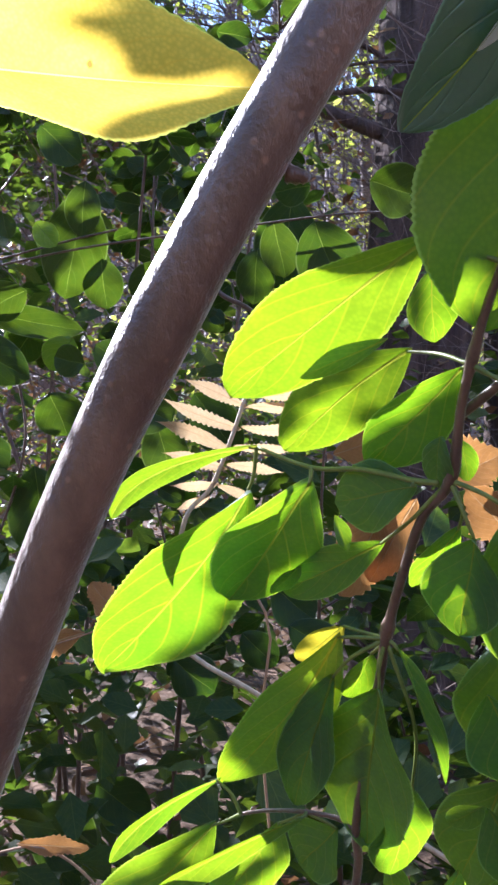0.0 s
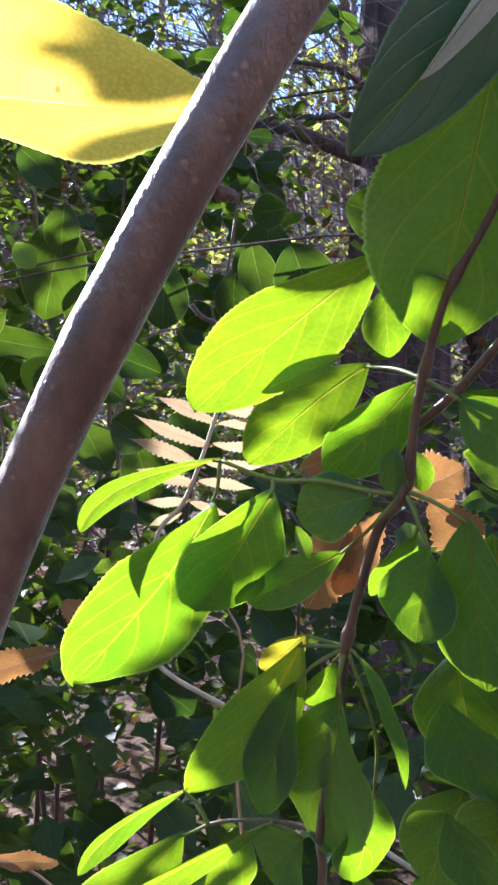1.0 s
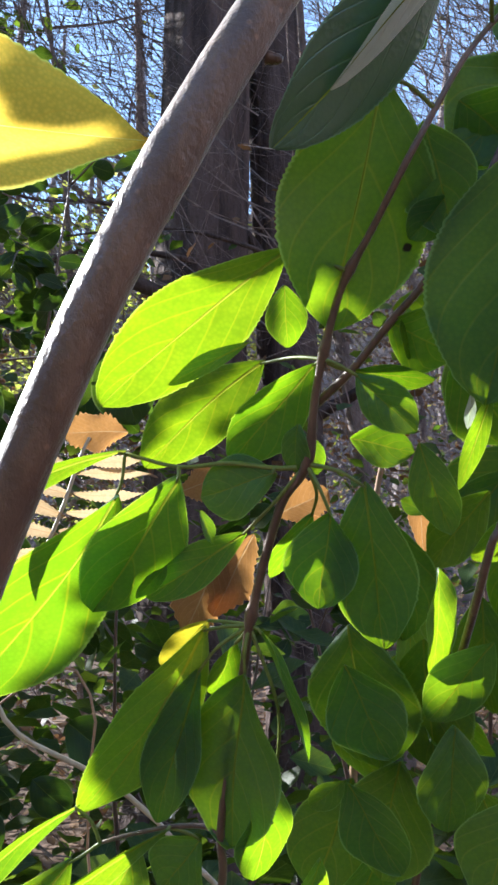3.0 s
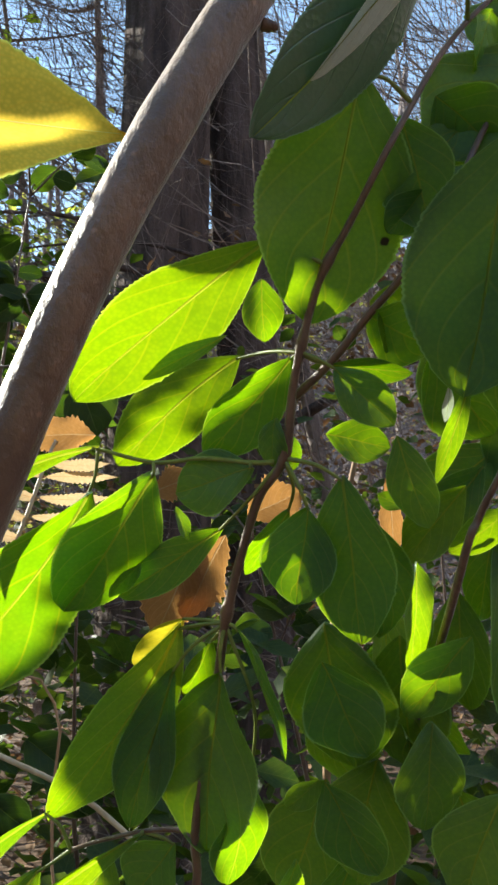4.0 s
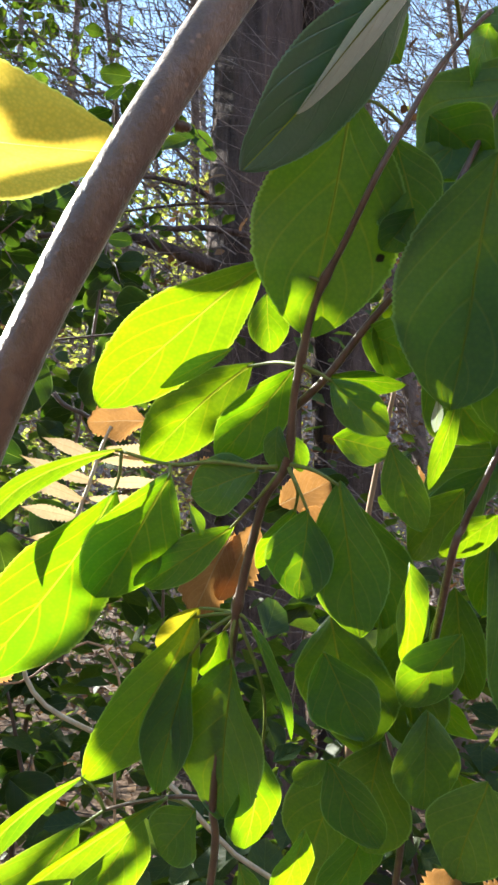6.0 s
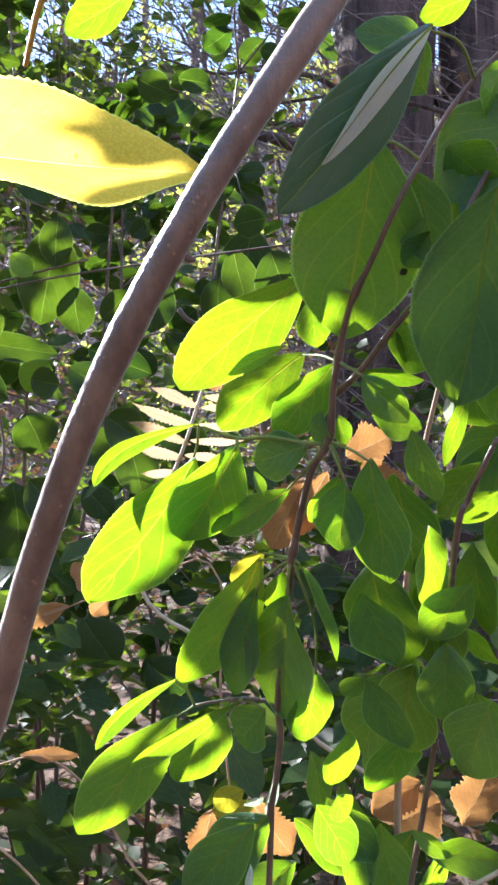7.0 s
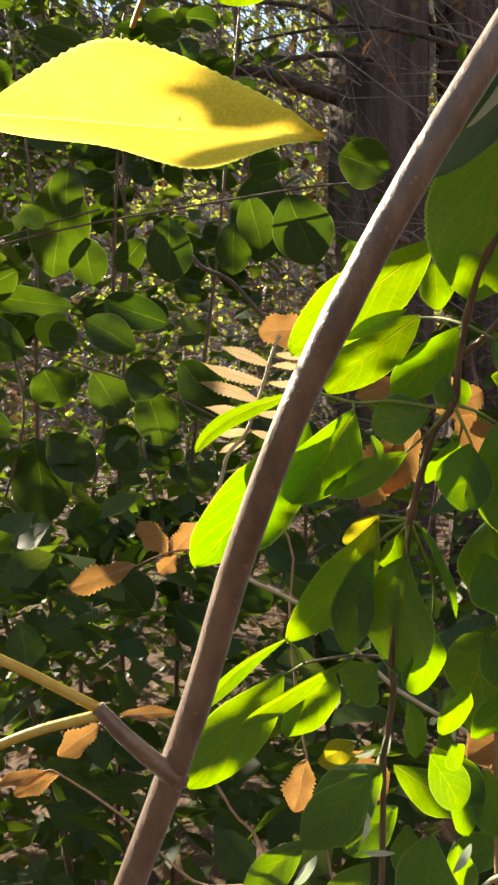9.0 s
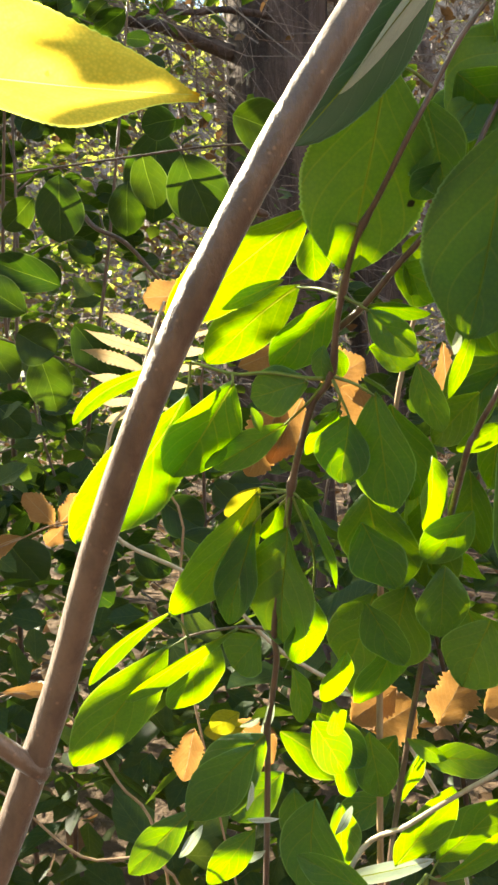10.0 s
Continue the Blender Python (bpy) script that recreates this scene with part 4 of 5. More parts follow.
SHADERS.append((Vector((0.0245, 0.0432, 1.1016)), Vector((0.0302, 0.0515, 1.0623)), 0.0206, 0.6))
SHADERS.append((Vector((-0.0071, 0.0938, 1.0503)), Vector((-0.0052, 0.0938, 1.0201)), 0.0205, 0.6))
SHADERS.append((Vector((0.0088, 0.0566, 1.1118)), Vector((0.0162, 0.0635, 1.0761)), 0.0171, 0.6))
SHADERS.append((Vector((0.0040, 0.0433, 1.1085)), Vector((0.0238, 0.0434, 1.0822)), 0.0211, 0.6))
SHADERS.append((Vector((0.0366, 0.0793, 1.0561)), Vector((0.0105, 0.0841, 1.0362)), 0.0185, 0.6))
SHADERS.append((Vector((0.0370, 0.0559, 1.0929)), Vector((0.0204, 0.0712, 1.0556)), 0.0215, 0.6))
SHADERS.append((Vector((0.0291, 0.0572, 1.1297)), Vector((0.0176, 0.0707, 1.0972)), 0.0191, 0.6))
SHADERS.append((Vector((0.0598, -0.0010, 1.2812)), Vector((0.0572, -0.0010, 1.2453)), 0.0233, 0.6))
SHADERS.append((Vector((0.0729, 0.0075, 1.2647)), Vector((0.0823, 0.0075, 1.2291)), 0.0234, 0.6))
SHADERS.append((Vector((0.0765, 0.0113, 1.2485)), Vector((0.0481, 0.0167, 1.2266)), 0.0235, 0.6))
SHADERS.append((Vector((0.0649, -0.0093, 1.2246)), Vector((0.0614, 0.0032, 1.1981)), 0.0147, 0.6))
SHADERS.append((Vector((0.0684, 0.0036, 1.2416)), Vector((0.0479, 0.0142, 1.2165)), 0.0191, 0.6))
SHADERS.append((Vector((0.0583, -0.0109, 1.2346)), Vector((0.0433, 0.0043, 1.2137)), 0.0162, 0.6))
SHADERS.append((Vector((0.0758, -0.0053, 1.2683)), Vector((0.0516, -0.0053, 1.2492)), 0.0166, 0.6))
SHADERS.append((Vector((0.0521, -0.0084, 1.2699)), Vector((0.0721, -0.0084, 1.2569)), 0.0133, 0.6))
SHADERS.append((Vector((0.0553, -0.0054, 1.2105)), Vector((0.0585, 0.0065, 1.1744)), 0.0205, 0.6))
SHADERS.append((Vector((0.0310, 0.0219, 1.1908)), Vector((0.0466, 0.0236, 1.1660)), 0.0186, 0.6))
SHADERS.append((Vector((0.0490, 0.0298, 1.1796)), Vector((0.0666, 0.0284, 1.1612)), 0.0159, 0.6))
SHADERS.append((Vector((0.0431, 0.0144, 1.1968)), Vector((0.0368, 0.0254, 1.1730)), 0.0136, 0.6))
SHADERS.append((Vector((0.0542, 0.0123, 1.2001)), Vector((0.0698, 0.0121, 1.1812)), 0.0175, 0.6))
SHADERS.append((Vector((0.0230, 0.0449, 1.1757)), Vector((0.0383, 0.0468, 1.1499)), 0.0182, 0.6))
SHADERS.append((Vector((0.0197, -0.0272, 1.2582)), Vector((0.0251, -0.0277, 1.2526)), 0.0047, 0.6))
SHADERS.append((Vector((0.0250, -0.0277, 1.2527)), Vector((0.0304, -0.0281, 1.2470)), 0.0047, 0.6))
SHADERS.append((Vector((0.0331, -0.0281, 1.2518)), Vector((0.0405, -0.0288, 1.2441)), 0.0064, 0.6))
SHADERS.append((Vector((0.0293, -0.0280, 1.2482)), Vector((0.0367, -0.0287, 1.2405)), 0.0064, 0.6))
SHADERS.append((Vector((0.0081, -0.0156, 1.2387)), Vector((-0.0175, -0.0036, 1.2322)), 0.0176, 0.6))
SHADERS.append((Vector((0.0131, -0.0189, 1.2305)), Vector((0.0119, -0.0157, 1.2212)), 0.0080, 0.6))
SHADERS.append((Vector((0.0101, -0.0199, 1.2489)), Vector((0.0082, -0.0157, 1.2374)), 0.0067, 0.6))
SHADERS.append((Vector((-0.0138, 0.0105, 1.1794)), Vector((-0.0217, 0.0206, 1.1554)), 0.0097, 0.6))
SHADERS.append((Vector((-0.0214, 0.0097, 1.1817)), Vector((-0.0294, 0.0198, 1.1576)), 0.0097, 0.6))
SHADERS.append((Vector((-0.0194, 0.0177, 1.1622)), Vector((-0.0273, 0.0278, 1.1382)), 0.0097, 0.6))
SHADERS.append((Vector((-0.0116, 0.0042, 1.1793)), Vector((-0.0147, 0.0130, 1.1534)), 0.0184, 0.6))
SHADERS.append((Vector((-0.0143, 0.0117, 1.1572)), Vector((-0.0165, 0.0181, 1.1384)), 0.0134, 0.6))
SHADERS.append((Vector((0.0009, -0.0014, 1.2002)), Vector((0.0077, 0.0006, 1.1843)), 0.0092, 0.6))
SHADERS.append((Vector((-0.0127, 0.0225, 1.1475)), Vector((-0.0288, 0.0328, 1.1260)), 0.0197, 0.6))
SHADERS.append((Vector((-0.0219, 0.0281, 1.0972)), Vector((-0.0482, 0.0281, 1.0699)), 0.0278, 0.6))
SHADERS.append((Vector((0.0559, -0.0138, 1.1664)), Vector((0.0528, -0.0094, 1.1555)), 0.0093, 0.6))
SHADERS.append((Vector((0.0528, -0.0095, 1.1556)), Vector((0.0497, -0.0050, 1.1447)), 0.0093, 0.6))
SHADERS.append((Vector((0.0601, -0.0081, 1.1433)), Vector((0.0558, -0.0020, 1.1283)), 0.0128, 0.6))
SHADERS.append((Vector((0.0504, -0.0059, 1.1469)), Vector((0.0461, 0.0002, 1.1319)), 0.0128, 0.6))
SHADERS.append((Vector((0.0526, -0.0530, 1.3151)), Vector((0.0461, -0.0468, 1.2842)), 0.0216, 0.6))
SHADERS.append((Vector((0.0480, -0.0486, 1.2930)), Vector((0.0415, -0.0424, 1.2620)), 0.0216, 0.6))
SHADERS.append((Vector((0.0567, -0.0473, 1.2891)), Vector((0.0555, -0.0440, 1.2720)), 0.0110, 0.6))
SHADERS.append((Vector((0.0678, -0.0455, 1.2711)), Vector((0.0667, -0.0422, 1.2540)), 0.0110, 0.6))
SHADERS.append((Vector((0.0557, -0.0447, 1.2755)), Vector((0.0541, -0.0402, 1.2519)), 0.0151, 0.6))
SHADERS.append((Vector((0.0667, -0.0423, 1.2543)), Vector((0.0655, -0.0390, 1.2372)), 0.0110, 0.6))
SHADERS.append((Vector((0.0390, -0.0267, 1.2458)), Vector((0.0419, -0.0253, 1.2372)), 0.0050, 0.6))
SHADERS.append((Vector((0.0413, -0.0256, 1.2389)), Vector((0.0452, -0.0236, 1.2271)), 0.0068, 0.6))
SHADERS.append((Vector((0.0387, -0.0240, 1.2287)), Vector((0.0427, -0.0221, 1.2168)), 0.0068, 0.6))
SHADERS.append((Vector((0.0446, -0.0404, 1.3472)), Vector((0.0184, -0.0404, 1.3546)), 0.0145, 0.6))
SHADERS.append((Vector((0.0372, -0.0407, 1.3179)), Vector((0.0443, -0.0389, 1.2829)), 0.0198, 0.6))
SHADERS.append((Vector((0.0441, -0.0399, 1.3214)), Vector((0.0619, -0.0399, 1.3040)), 0.0214, 0.6))
SHADERS.append((Vector((0.0284, -0.0281, 1.2721)), Vector((0.0475, -0.0323, 1.2605)), 0.0188, 0.6))
SHADERS.append((Vector((0.0194, -0.0049, 1.1959)), Vector((0.0335, -0.0012, 1.1646)), 0.0231, 0.6))
SHADERS.append((Vector((0.0201, 0.0053, 1.1667)), Vector((0.0372, 0.0080, 1.1348)), 0.0195, 0.6))
SHADERS.append((Vector((0.0777, -0.0394, 1.3356)), Vector((0.0419, -0.0394, 1.3030)), 0.0283, 0.6))
SHADERS.append((Vector((0.0735, -0.0370, 1.3091)), Vector((0.0538, -0.0370, 1.2962)), 0.0172, 0.6))
SHADERS.append((Vector((0.0431, -0.0321, 1.3339)), Vector((0.0294, -0.0321, 1.3573)), 0.0190, 0.6))
SHADERS.append((Vector((0.0299, 0.0051, 1.2052)), Vector((0.0330, 0.0083, 1.1900)), 0.0126, 0.6))
SHADERS.append((Vector((0.0479, 0.0021, 1.2032)), Vector((0.0493, 0.0072, 1.1838)), 0.0137, 0.6))
SHADERS.append((Vector((0.0366, 0.0024, 1.2025)), Vector((0.0380, 0.0076, 1.1831)), 0.0137, 0.6))
SHADERS.append((Vector((0.0489, 0.0058, 1.1893)), Vector((0.0504, 0.0109, 1.1699)), 0.0137, 0.6))
SHADERS.append((Vector((0.0378, 0.0068, 1.1859)), Vector((0.0388, 0.0106, 1.1718)), 0.0100, 0.6))
SHADERS.append((Vector((0.0499, 0.0095, 1.1755)), Vector((0.0514, 0.0146, 1.1561)), 0.0137, 0.6))
SHADERS.append((Vector((0.0388, 0.0105, 1.1721)), Vector((0.0399, 0.0143, 1.1580)), 0.0100, 0.6))
SHADERS.append((Vector((0.0377, 0.0116, 1.1690)), Vector((0.0315, 0.0258, 1.1289)), 0.0247, 0.6))
SHADERS.append((Vector((0.0361, -0.0028, 1.2363)), Vector((0.0393, 0.0016, 1.2173)), 0.0136, 0.6))
SHADERS.append((Vector((0.0254, -0.0022, 1.2318)), Vector((0.0278, 0.0010, 1.2180)), 0.0099, 0.6))
SHADERS.append((Vector((0.0384, 0.0004, 1.2227)), Vector((0.0416, 0.0047, 1.2037)), 0.0136, 0.6))
SHADERS.append((Vector((0.0407, 0.0035, 1.2091)), Vector((0.0440, 0.0078, 1.1901)), 0.0136, 0.6))
SHADERS.append((Vector((0.0301, 0.0040, 1.2046)), Vector((0.0324, 0.0072, 1.1908)), 0.0099, 0.6))
SHADERS.append((Vector((0.0455, -0.0181, 1.2668)), Vector((0.0645, -0.0179, 1.2407)), 0.0239, 0.6))
SHADERS.append((Vector((0.0832, -0.0197, 1.3615)), Vector((0.0621, -0.0197, 1.3437)), 0.0256, 0.6))
SHADERS.append((Vector((0.0554, 0.0114, 1.1626)), Vector((0.0705, 0.0158, 1.1276)), 0.0256, 0.6))
leaf(plant, (-0.0233, 0.0484, 1.0990), (-0.0408, 0.0484, 1.0961), 0.0092, roll=10, mat=LEAF_TURNING)
leaf(plant, (-0.0174, 0.0149, 1.1068), (-0.0435, 0.0180, 1.0753), 0.0202, roll=5)
leaf(plant, (-0.0427, 0.0208, 1.0785), (-0.0686, 0.0208, 1.0506), 0.0143, roll=20, bend=.15)
leaf(plant, (-0.0190, 0.0226, 1.0708), (-0.0370, 0.0226, 1.0470), 0.0150, roll=-10)
leaf(plant, (0.0037, 0.0208, 1.0837), (0.0000, 0.0208, 1.0452), 0.0264, roll=0, turn=-34)
leaf(plant, (0.0542, 0.0725, 1.0281), (0.0793, 0.0534, 1.0652), 0.0227, turn=35, roll=0, bend=.05, fold=.2, stalk=low_fork)
leaf(plant, (0.0481, 0.0241, 1.0506), (0.0819, -0.0012, 1.0974), 0.0139, turn=35, roll=10, sweep=.06, fold=.25, stalk=low_fork)
leaf(plant, (0.0251, 0.0024, 1.0594), (-0.0028, 0.0024, 1.0717), 0.0140, turn=35, roll=0, stalk=low_fork)
leaf(plant, (0.0451, 0.0284, 1.0374), (0.0830, 0.0109, 1.0542), 0.0144, turn=35, roll=10, stalk=low_fork)
leaf(plant, (-0.0193, 0.0190, 1.0914), (-0.0198, 0.0190, 1.0790), 0.0041, turn=40, mat=LEAF_PALE_GLOSS, bend=.2)
leaf(plant, (-0.0216, 0.0190, 1.0765), (-0.0095, 0.0190, 1.0756), 0.0028, turn=40, mat=LEAF_PALE_GLOSS, bend=.2)
leaf(plant, (-0.0473, 0.0190, 1.0607), (-0.0376, 0.0190, 1.0721), 0.0049, turn=40, mat=LEAF_PALE_GLOSS, bend=.2)
leaf(plant, (0.0108, 0.0190, 1.0707), (0.0176, 0.0156, 1.0822), 0.0040, turn=40, mat=LEAF_PALE_GLOSS, bend=.2)
leaf(plant, (0.0662, -0.0075, 1.2205), (0.0792, 0.0086, 1.1635), 0.0228, turn=40, roll=0)
leaf(plant, (0.0394, 0.0084, 1.2109), (0.0435, 0.0170, 1.1732), 0.0184, turn=40, roll=-5, bend=.15)
leaf(plant, (0.0544, 0.0465, 1.1734), (0.0454, 0.0062, 1.1727), 0.0134, turn=40, roll=15)
leaf(plant, (0.0608, -0.0124, 1.3207), (0.0431, -0.0124, 1.3087), 0.0193, roll=0, turn=-34)
leaf(plant, (0.0619, -0.0124, 1.3254), (0.0424, -0.0124, 1.2979), 0.0213, roll=0, turn=-34)
leaf(plant, (0.0247, -0.0023, 1.2479), (0.0396, -0.0079, 1.2434), 0.0112, roll=0)
leaf(plant, (0.0518, -0.0216, 1.2733), (0.0332, -0.0216, 1.2761), 0.0140, roll=0)
leaf(plant, (0.0275, 0.0373, 1.1562), (0.0160, 0.0527, 1.1190), 0.0270, roll=0, turn=-34)
leaf(plant, (0.0116, 0.0435, 1.0946), (0.0204, 0.0469, 1.0697), 0.0133, turn=30, roll=-15, bend=0.17)
leaf(plant, (0.0248, 0.0436, 1.0995), (0.0299, 0.0511, 1.0644), 0.0175, roll=-23, bend=0.18, turn=-34)
leaf(plant, (-0.0101, 0.0639, 1.0719), (-0.0330, 0.0639, 1.0509), 0.0180, turn=30, roll=23, bend=0.02)
leaf(plant, (-0.0070, 0.0938, 1.0487), (-0.0053, 0.0938, 1.0217), 0.0174, roll=-27, bend=0.10, turn=-34)
leaf(plant, (-0.0056, 0.0754, 1.1127), (0.0013, 0.0802, 1.0851), 0.0130, turn=30, roll=-23, bend=0.17)
leaf(plant, (0.0092, 0.0570, 1.1099), (0.0158, 0.0631, 1.0780), 0.0145, roll=15, bend=0.19, turn=-34)
leaf(plant, (0.0470, 0.0635, 1.0857), (0.0405, 0.0751, 1.0518), 0.0177, turn=30, roll=-27, bend=0.06)
leaf(plant, (0.0051, 0.0433, 1.1071), (0.0227, 0.0434, 1.0836), 0.0179, roll=-4, bend=0.11, turn=-34)
leaf(plant, (0.0137, 0.0561, 1.0626), (0.0141, 0.0561, 1.0261), 0.0233, turn=30, roll=-9, bend=0.05)
leaf(plant, (0.0352, 0.0796, 1.0550), (0.0119, 0.0838, 1.0373), 0.0157, roll=-18, bend=0.02, turn=-34)
leaf(plant, (-0.0113, 0.0715, 1.0864), (0.0205, 0.0701, 1.0651), 0.0184, turn=30, roll=-12, bend=0.16)
leaf(plant, (0.0361, 0.0567, 1.0909), (0.0213, 0.0704, 1.0576), 0.0183, roll=-16, bend=0.19, turn=-34)
leaf(plant, (0.0355, 0.0338, 1.1400), (0.0234, 0.0488, 1.1040), 0.0215, turn=30, roll=1, bend=0.15)
leaf(plant, (0.0285, 0.0579, 1.1280), (0.0182, 0.0700, 1.0989), 0.0162, roll=-25, bend=0.18, turn=-34)
leaf(plant, (0.0597, -0.0010, 1.2793), (0.0573, -0.0010, 1.2472), 0.0198, roll=29, bend=0.19, turn=-34)
leaf(plant, (0.0734, 0.0075, 1.2628), (0.0818, 0.0075, 1.2310), 0.0199, roll=-10, bend=0.09, turn=-34)
leaf(plant, (0.0750, 0.0116, 1.2473), (0.0496, 0.0164, 1.2278), 0.0200, roll=27, bend=0.18, turn=-34)
leaf(plant, (0.0647, -0.0086, 1.2232), (0.0616, 0.0025, 1.1995), 0.0125, roll=30, bend=0.14, turn=-34)
leaf(plant, (0.0673, 0.0042, 1.2403), (0.0490, 0.0136, 1.2178), 0.0162, roll=-17, bend=0.09, turn=-34)
leaf(plant, (0.0575, -0.0101, 1.2335), (0.0441, 0.0035, 1.2148), 0.0138, roll=18, bend=0.14, turn=-34)
leaf(plant, (0.0745, -0.0053, 1.2673), (0.0529, -0.0053, 1.2502), 0.0141, roll=11, bend=0.08, turn=-34)
leaf(plant, (0.0532, -0.0084, 1.2692), (0.0710, -0.0084, 1.2576), 0.0113, roll=-20, bend=0.10, turn=-34)
leaf(plant, (0.0555, -0.0048, 1.2086), (0.0583, 0.0059, 1.1763), 0.0174, roll=7, bend=0.17, turn=-34)
leaf(plant, (0.0318, 0.0220, 1.1895), (0.0458, 0.0235, 1.1673), 0.0158, roll=18, bend=0.09, turn=-34)
leaf(plant, (0.0499, 0.0297, 1.1786), (0.0657, 0.0285, 1.1622), 0.0135, roll=16, bend=0.08, turn=-34)
leaf(plant, (0.0428, 0.0150, 1.1955), (0.0371, 0.0248, 1.1743), 0.0116, roll=-17, bend=0.03, turn=-34)
leaf(plant, (0.0550, 0.0123, 1.1991), (0.0690, 0.0121, 1.1822), 0.0149, roll=27, bend=0.08, turn=-34)
leaf(plant, (0.0238, 0.0450, 1.1743), (0.0375, 0.0467, 1.1513), 0.0155, roll=8, bend=0.07, turn=-34)

# ---- an added branch overhead, out of sight, placed to shade part of the shrub ----
over = thing("added_shade_branch", (-0.95, 0.85, 0.0), "unseen leafy branch added to shade parts of the shrub", "branch")
OVER = [(-0.43, 0.36, 1.36), (-0.46, 0.37, 1.44), (-0.49, 0.38, 1.53), (-0.54, 0.41, 1.66), (-0.68, 0.5, 1.78), (-0.86, 0.7, 1.7), (-0.95, 0.85, 1.0), (-0.95, 0.85, 0.0)]
tube("stem", OVER, lambda t: 0.0012 + 0.006 * t, BARK_STEM, over, 8, 6)
over_line = catmull(OVER[:5], 8)
for a, b, w, d in list(SHADERS):
    base = a + to_sun * d
    leaf(over, base, b + to_sun * d, w, kind="bush", mat=LEAF_OVER, bend=0.02, fold=0.05, stout=0.3, stalk=min(over_line, key=lambda q: (q - base).length))
YA, YZ = Vector(YB).lerp(Vector(YT), 0.46) + Vector((0, 0, 0.015)), Vector(YB).lerp(Vector(YT), 1.0) + Vector((0, 0, 0.012))
for rise in (-0.003, 0.008):
    lift = to_sun * 0.75 + Vector((0, 0, rise))
    leaf(over, YA + lift, YZ + lift, 0.012, kind="bush", mat=LEAF_OVER, bend=0.02, fold=0.05, stout=0.3, stalk=min(over_line, key=lambda q: (q - YA - lift).length))

rnd = random.Random(8)
# leaves added out of view to keep the sun off the bush
crown = [p for p in clump_places(11000, 260, 0.14, ((-4.5, -0.9), (0.5, 4.0), (1.9, 2.9)), rnd) if not in_sun_gap(p) and p[0] < -0.7 * (p[1] + 0.26) - 0.1]
leaf_cloud("overhead_foliage", LEAF_FAR, "unseen dense leaves added overhead to shade the bush", "foliage", crown, 0.07, 0.045, rnd)

# a leafy crown added between the low sun and the large trunks to shade them
mid_crown = [p for p in clump_places(6500, 120, 0.2, ((-3.1, -1.3), (3.0, 4.7), (2.3, 6.2)), rnd) if not in_sun_gap(p)]
leaf_cloud("tree_crown", LEAF_FAR, "dark leafy crown added to shade the large trunks", "foliage", mid_crown, 0.1, 0.065, rnd)

# unseen crowns ahead, high over the clearing, added to hold back skylight
high = [p for p in clump_places(8000, 220, 0.5, ((-9, 7), (1.5, 9), (5.5, 9.5)), rnd) if not in_sun_gap(p) and not in_glade(p) and p[2] > 1.3 + 0.95 * p[1] and abs(math.atan2(p[0], p[1]) - SUN_AZ) > radians(6)]
leaf_cloud("high_crowns", LEAF_AUTUMN, "unseen high thin autumn crowns added to block skylight", "foliage", high, 0.22, 0.15, rnd)

# closed wood behind and above the viewer, unseen, added to cut the skylight
back = clump_places(6000, 200, 0.45, ((-5, 5), (-7, -2.2), (0.3, 3.6)), rnd) + clump_places(2200, 60, 0.4, ((-4, 4), (-1.5, 0.3), (3.4, 5.0)), rnd)
back = [p for p in back if not in_sun_gap(p) and not (p[1] > 0.4 and p[2] < 3.3)]
leaf_cloud("rear_foliage", LEAF_AUTUMN, "unseen autumn foliage added behind and above to cut skylight", "foliage", back, 0.16, 0.11, rnd)

# ---- the slanting sapling with the yellow leaf ----
sapling = thing("sapling", (-0.15, -0.1, 0.0), "slanting smooth brown sapling with a yellow leaf", "sapling")
tube("stick", [(0.30, -0.03, 1.85), (0.16, -0.08, 1.56)] + STICK + [(-0.112, -0.128, 0.98), (-0.14, -0.11, 0.5), (-0.15, -0.1, -0.02)], lambda t: 0.0027 + 0.0008 * t, BARK_STICK, sapling, 24, 12,
     knots=((0.30, 0.05), (0.41, 0.06), (0.74, 0.14)), rough=0.035)
for place, way, size in ((KNOT, (0.9, -0.25, -0.3), 0.0007),):
    k0, kw = Vector(place), Vector(way).normalized()
    tube("knot", [k0 - kw * size * 1.5, k0 - kw * size * 0.2, k0 + kw * size * 0.8, k0 + kw * size * 1.3], lambda t, q=size: q * (1.25 - 0.75 * t), BARK_STEM, sapling, 10, 4, rough=0.3)
tube("side_twig", FORK, lambda t: 0.0021 - 0.0006 * t, BARK_STICK, sapling, 12, 6, rough=0.1)
tube("leaf_stalk", STALK1 + YSTALK[::-1], lambda t: 0.0011 - 0.0004 * t, YELLOW_STALK, sapling, 10, 8)
leaf(sapling, (-0.0228, -0.0940, 1.3411), (-0.0407, -0.0940, 1.3328), 0.0095, roll=15, bend=.1)
tube("leaf_stalk", TOPSTALK, lambda t: 0.0008 + 0.0003 * t, YELLOW_STALK, sapling, 8, 6)
tube("leaf_stalk", TOPLEAFSTALK, lambda t: 0.0008 + 0.0006 * t, GREEN_STALK, sapling, 8, 6)
tube("leaf_stalk", STALK2, lambda t: 0.0011 - 0.0003 * t, YELLOW_STALK, sapling, 10, 8)
DROP = Vector((0, 0, 0.004))
leaf(sapling, Vector(YB) - DROP, Vector(YT) - DROP, 0.0562, roll=50, bend=0.02, fold=-0.5, kind="yellow", twist=0.05)

# ---- dry frond and dead leaves ----
frond = thing("frond", (RACHIS[0][0] + 0.24, RACHIS[0][1] + 0.04, 0.0), "dry tan compound leaf with toothed leaflets", "leaf")
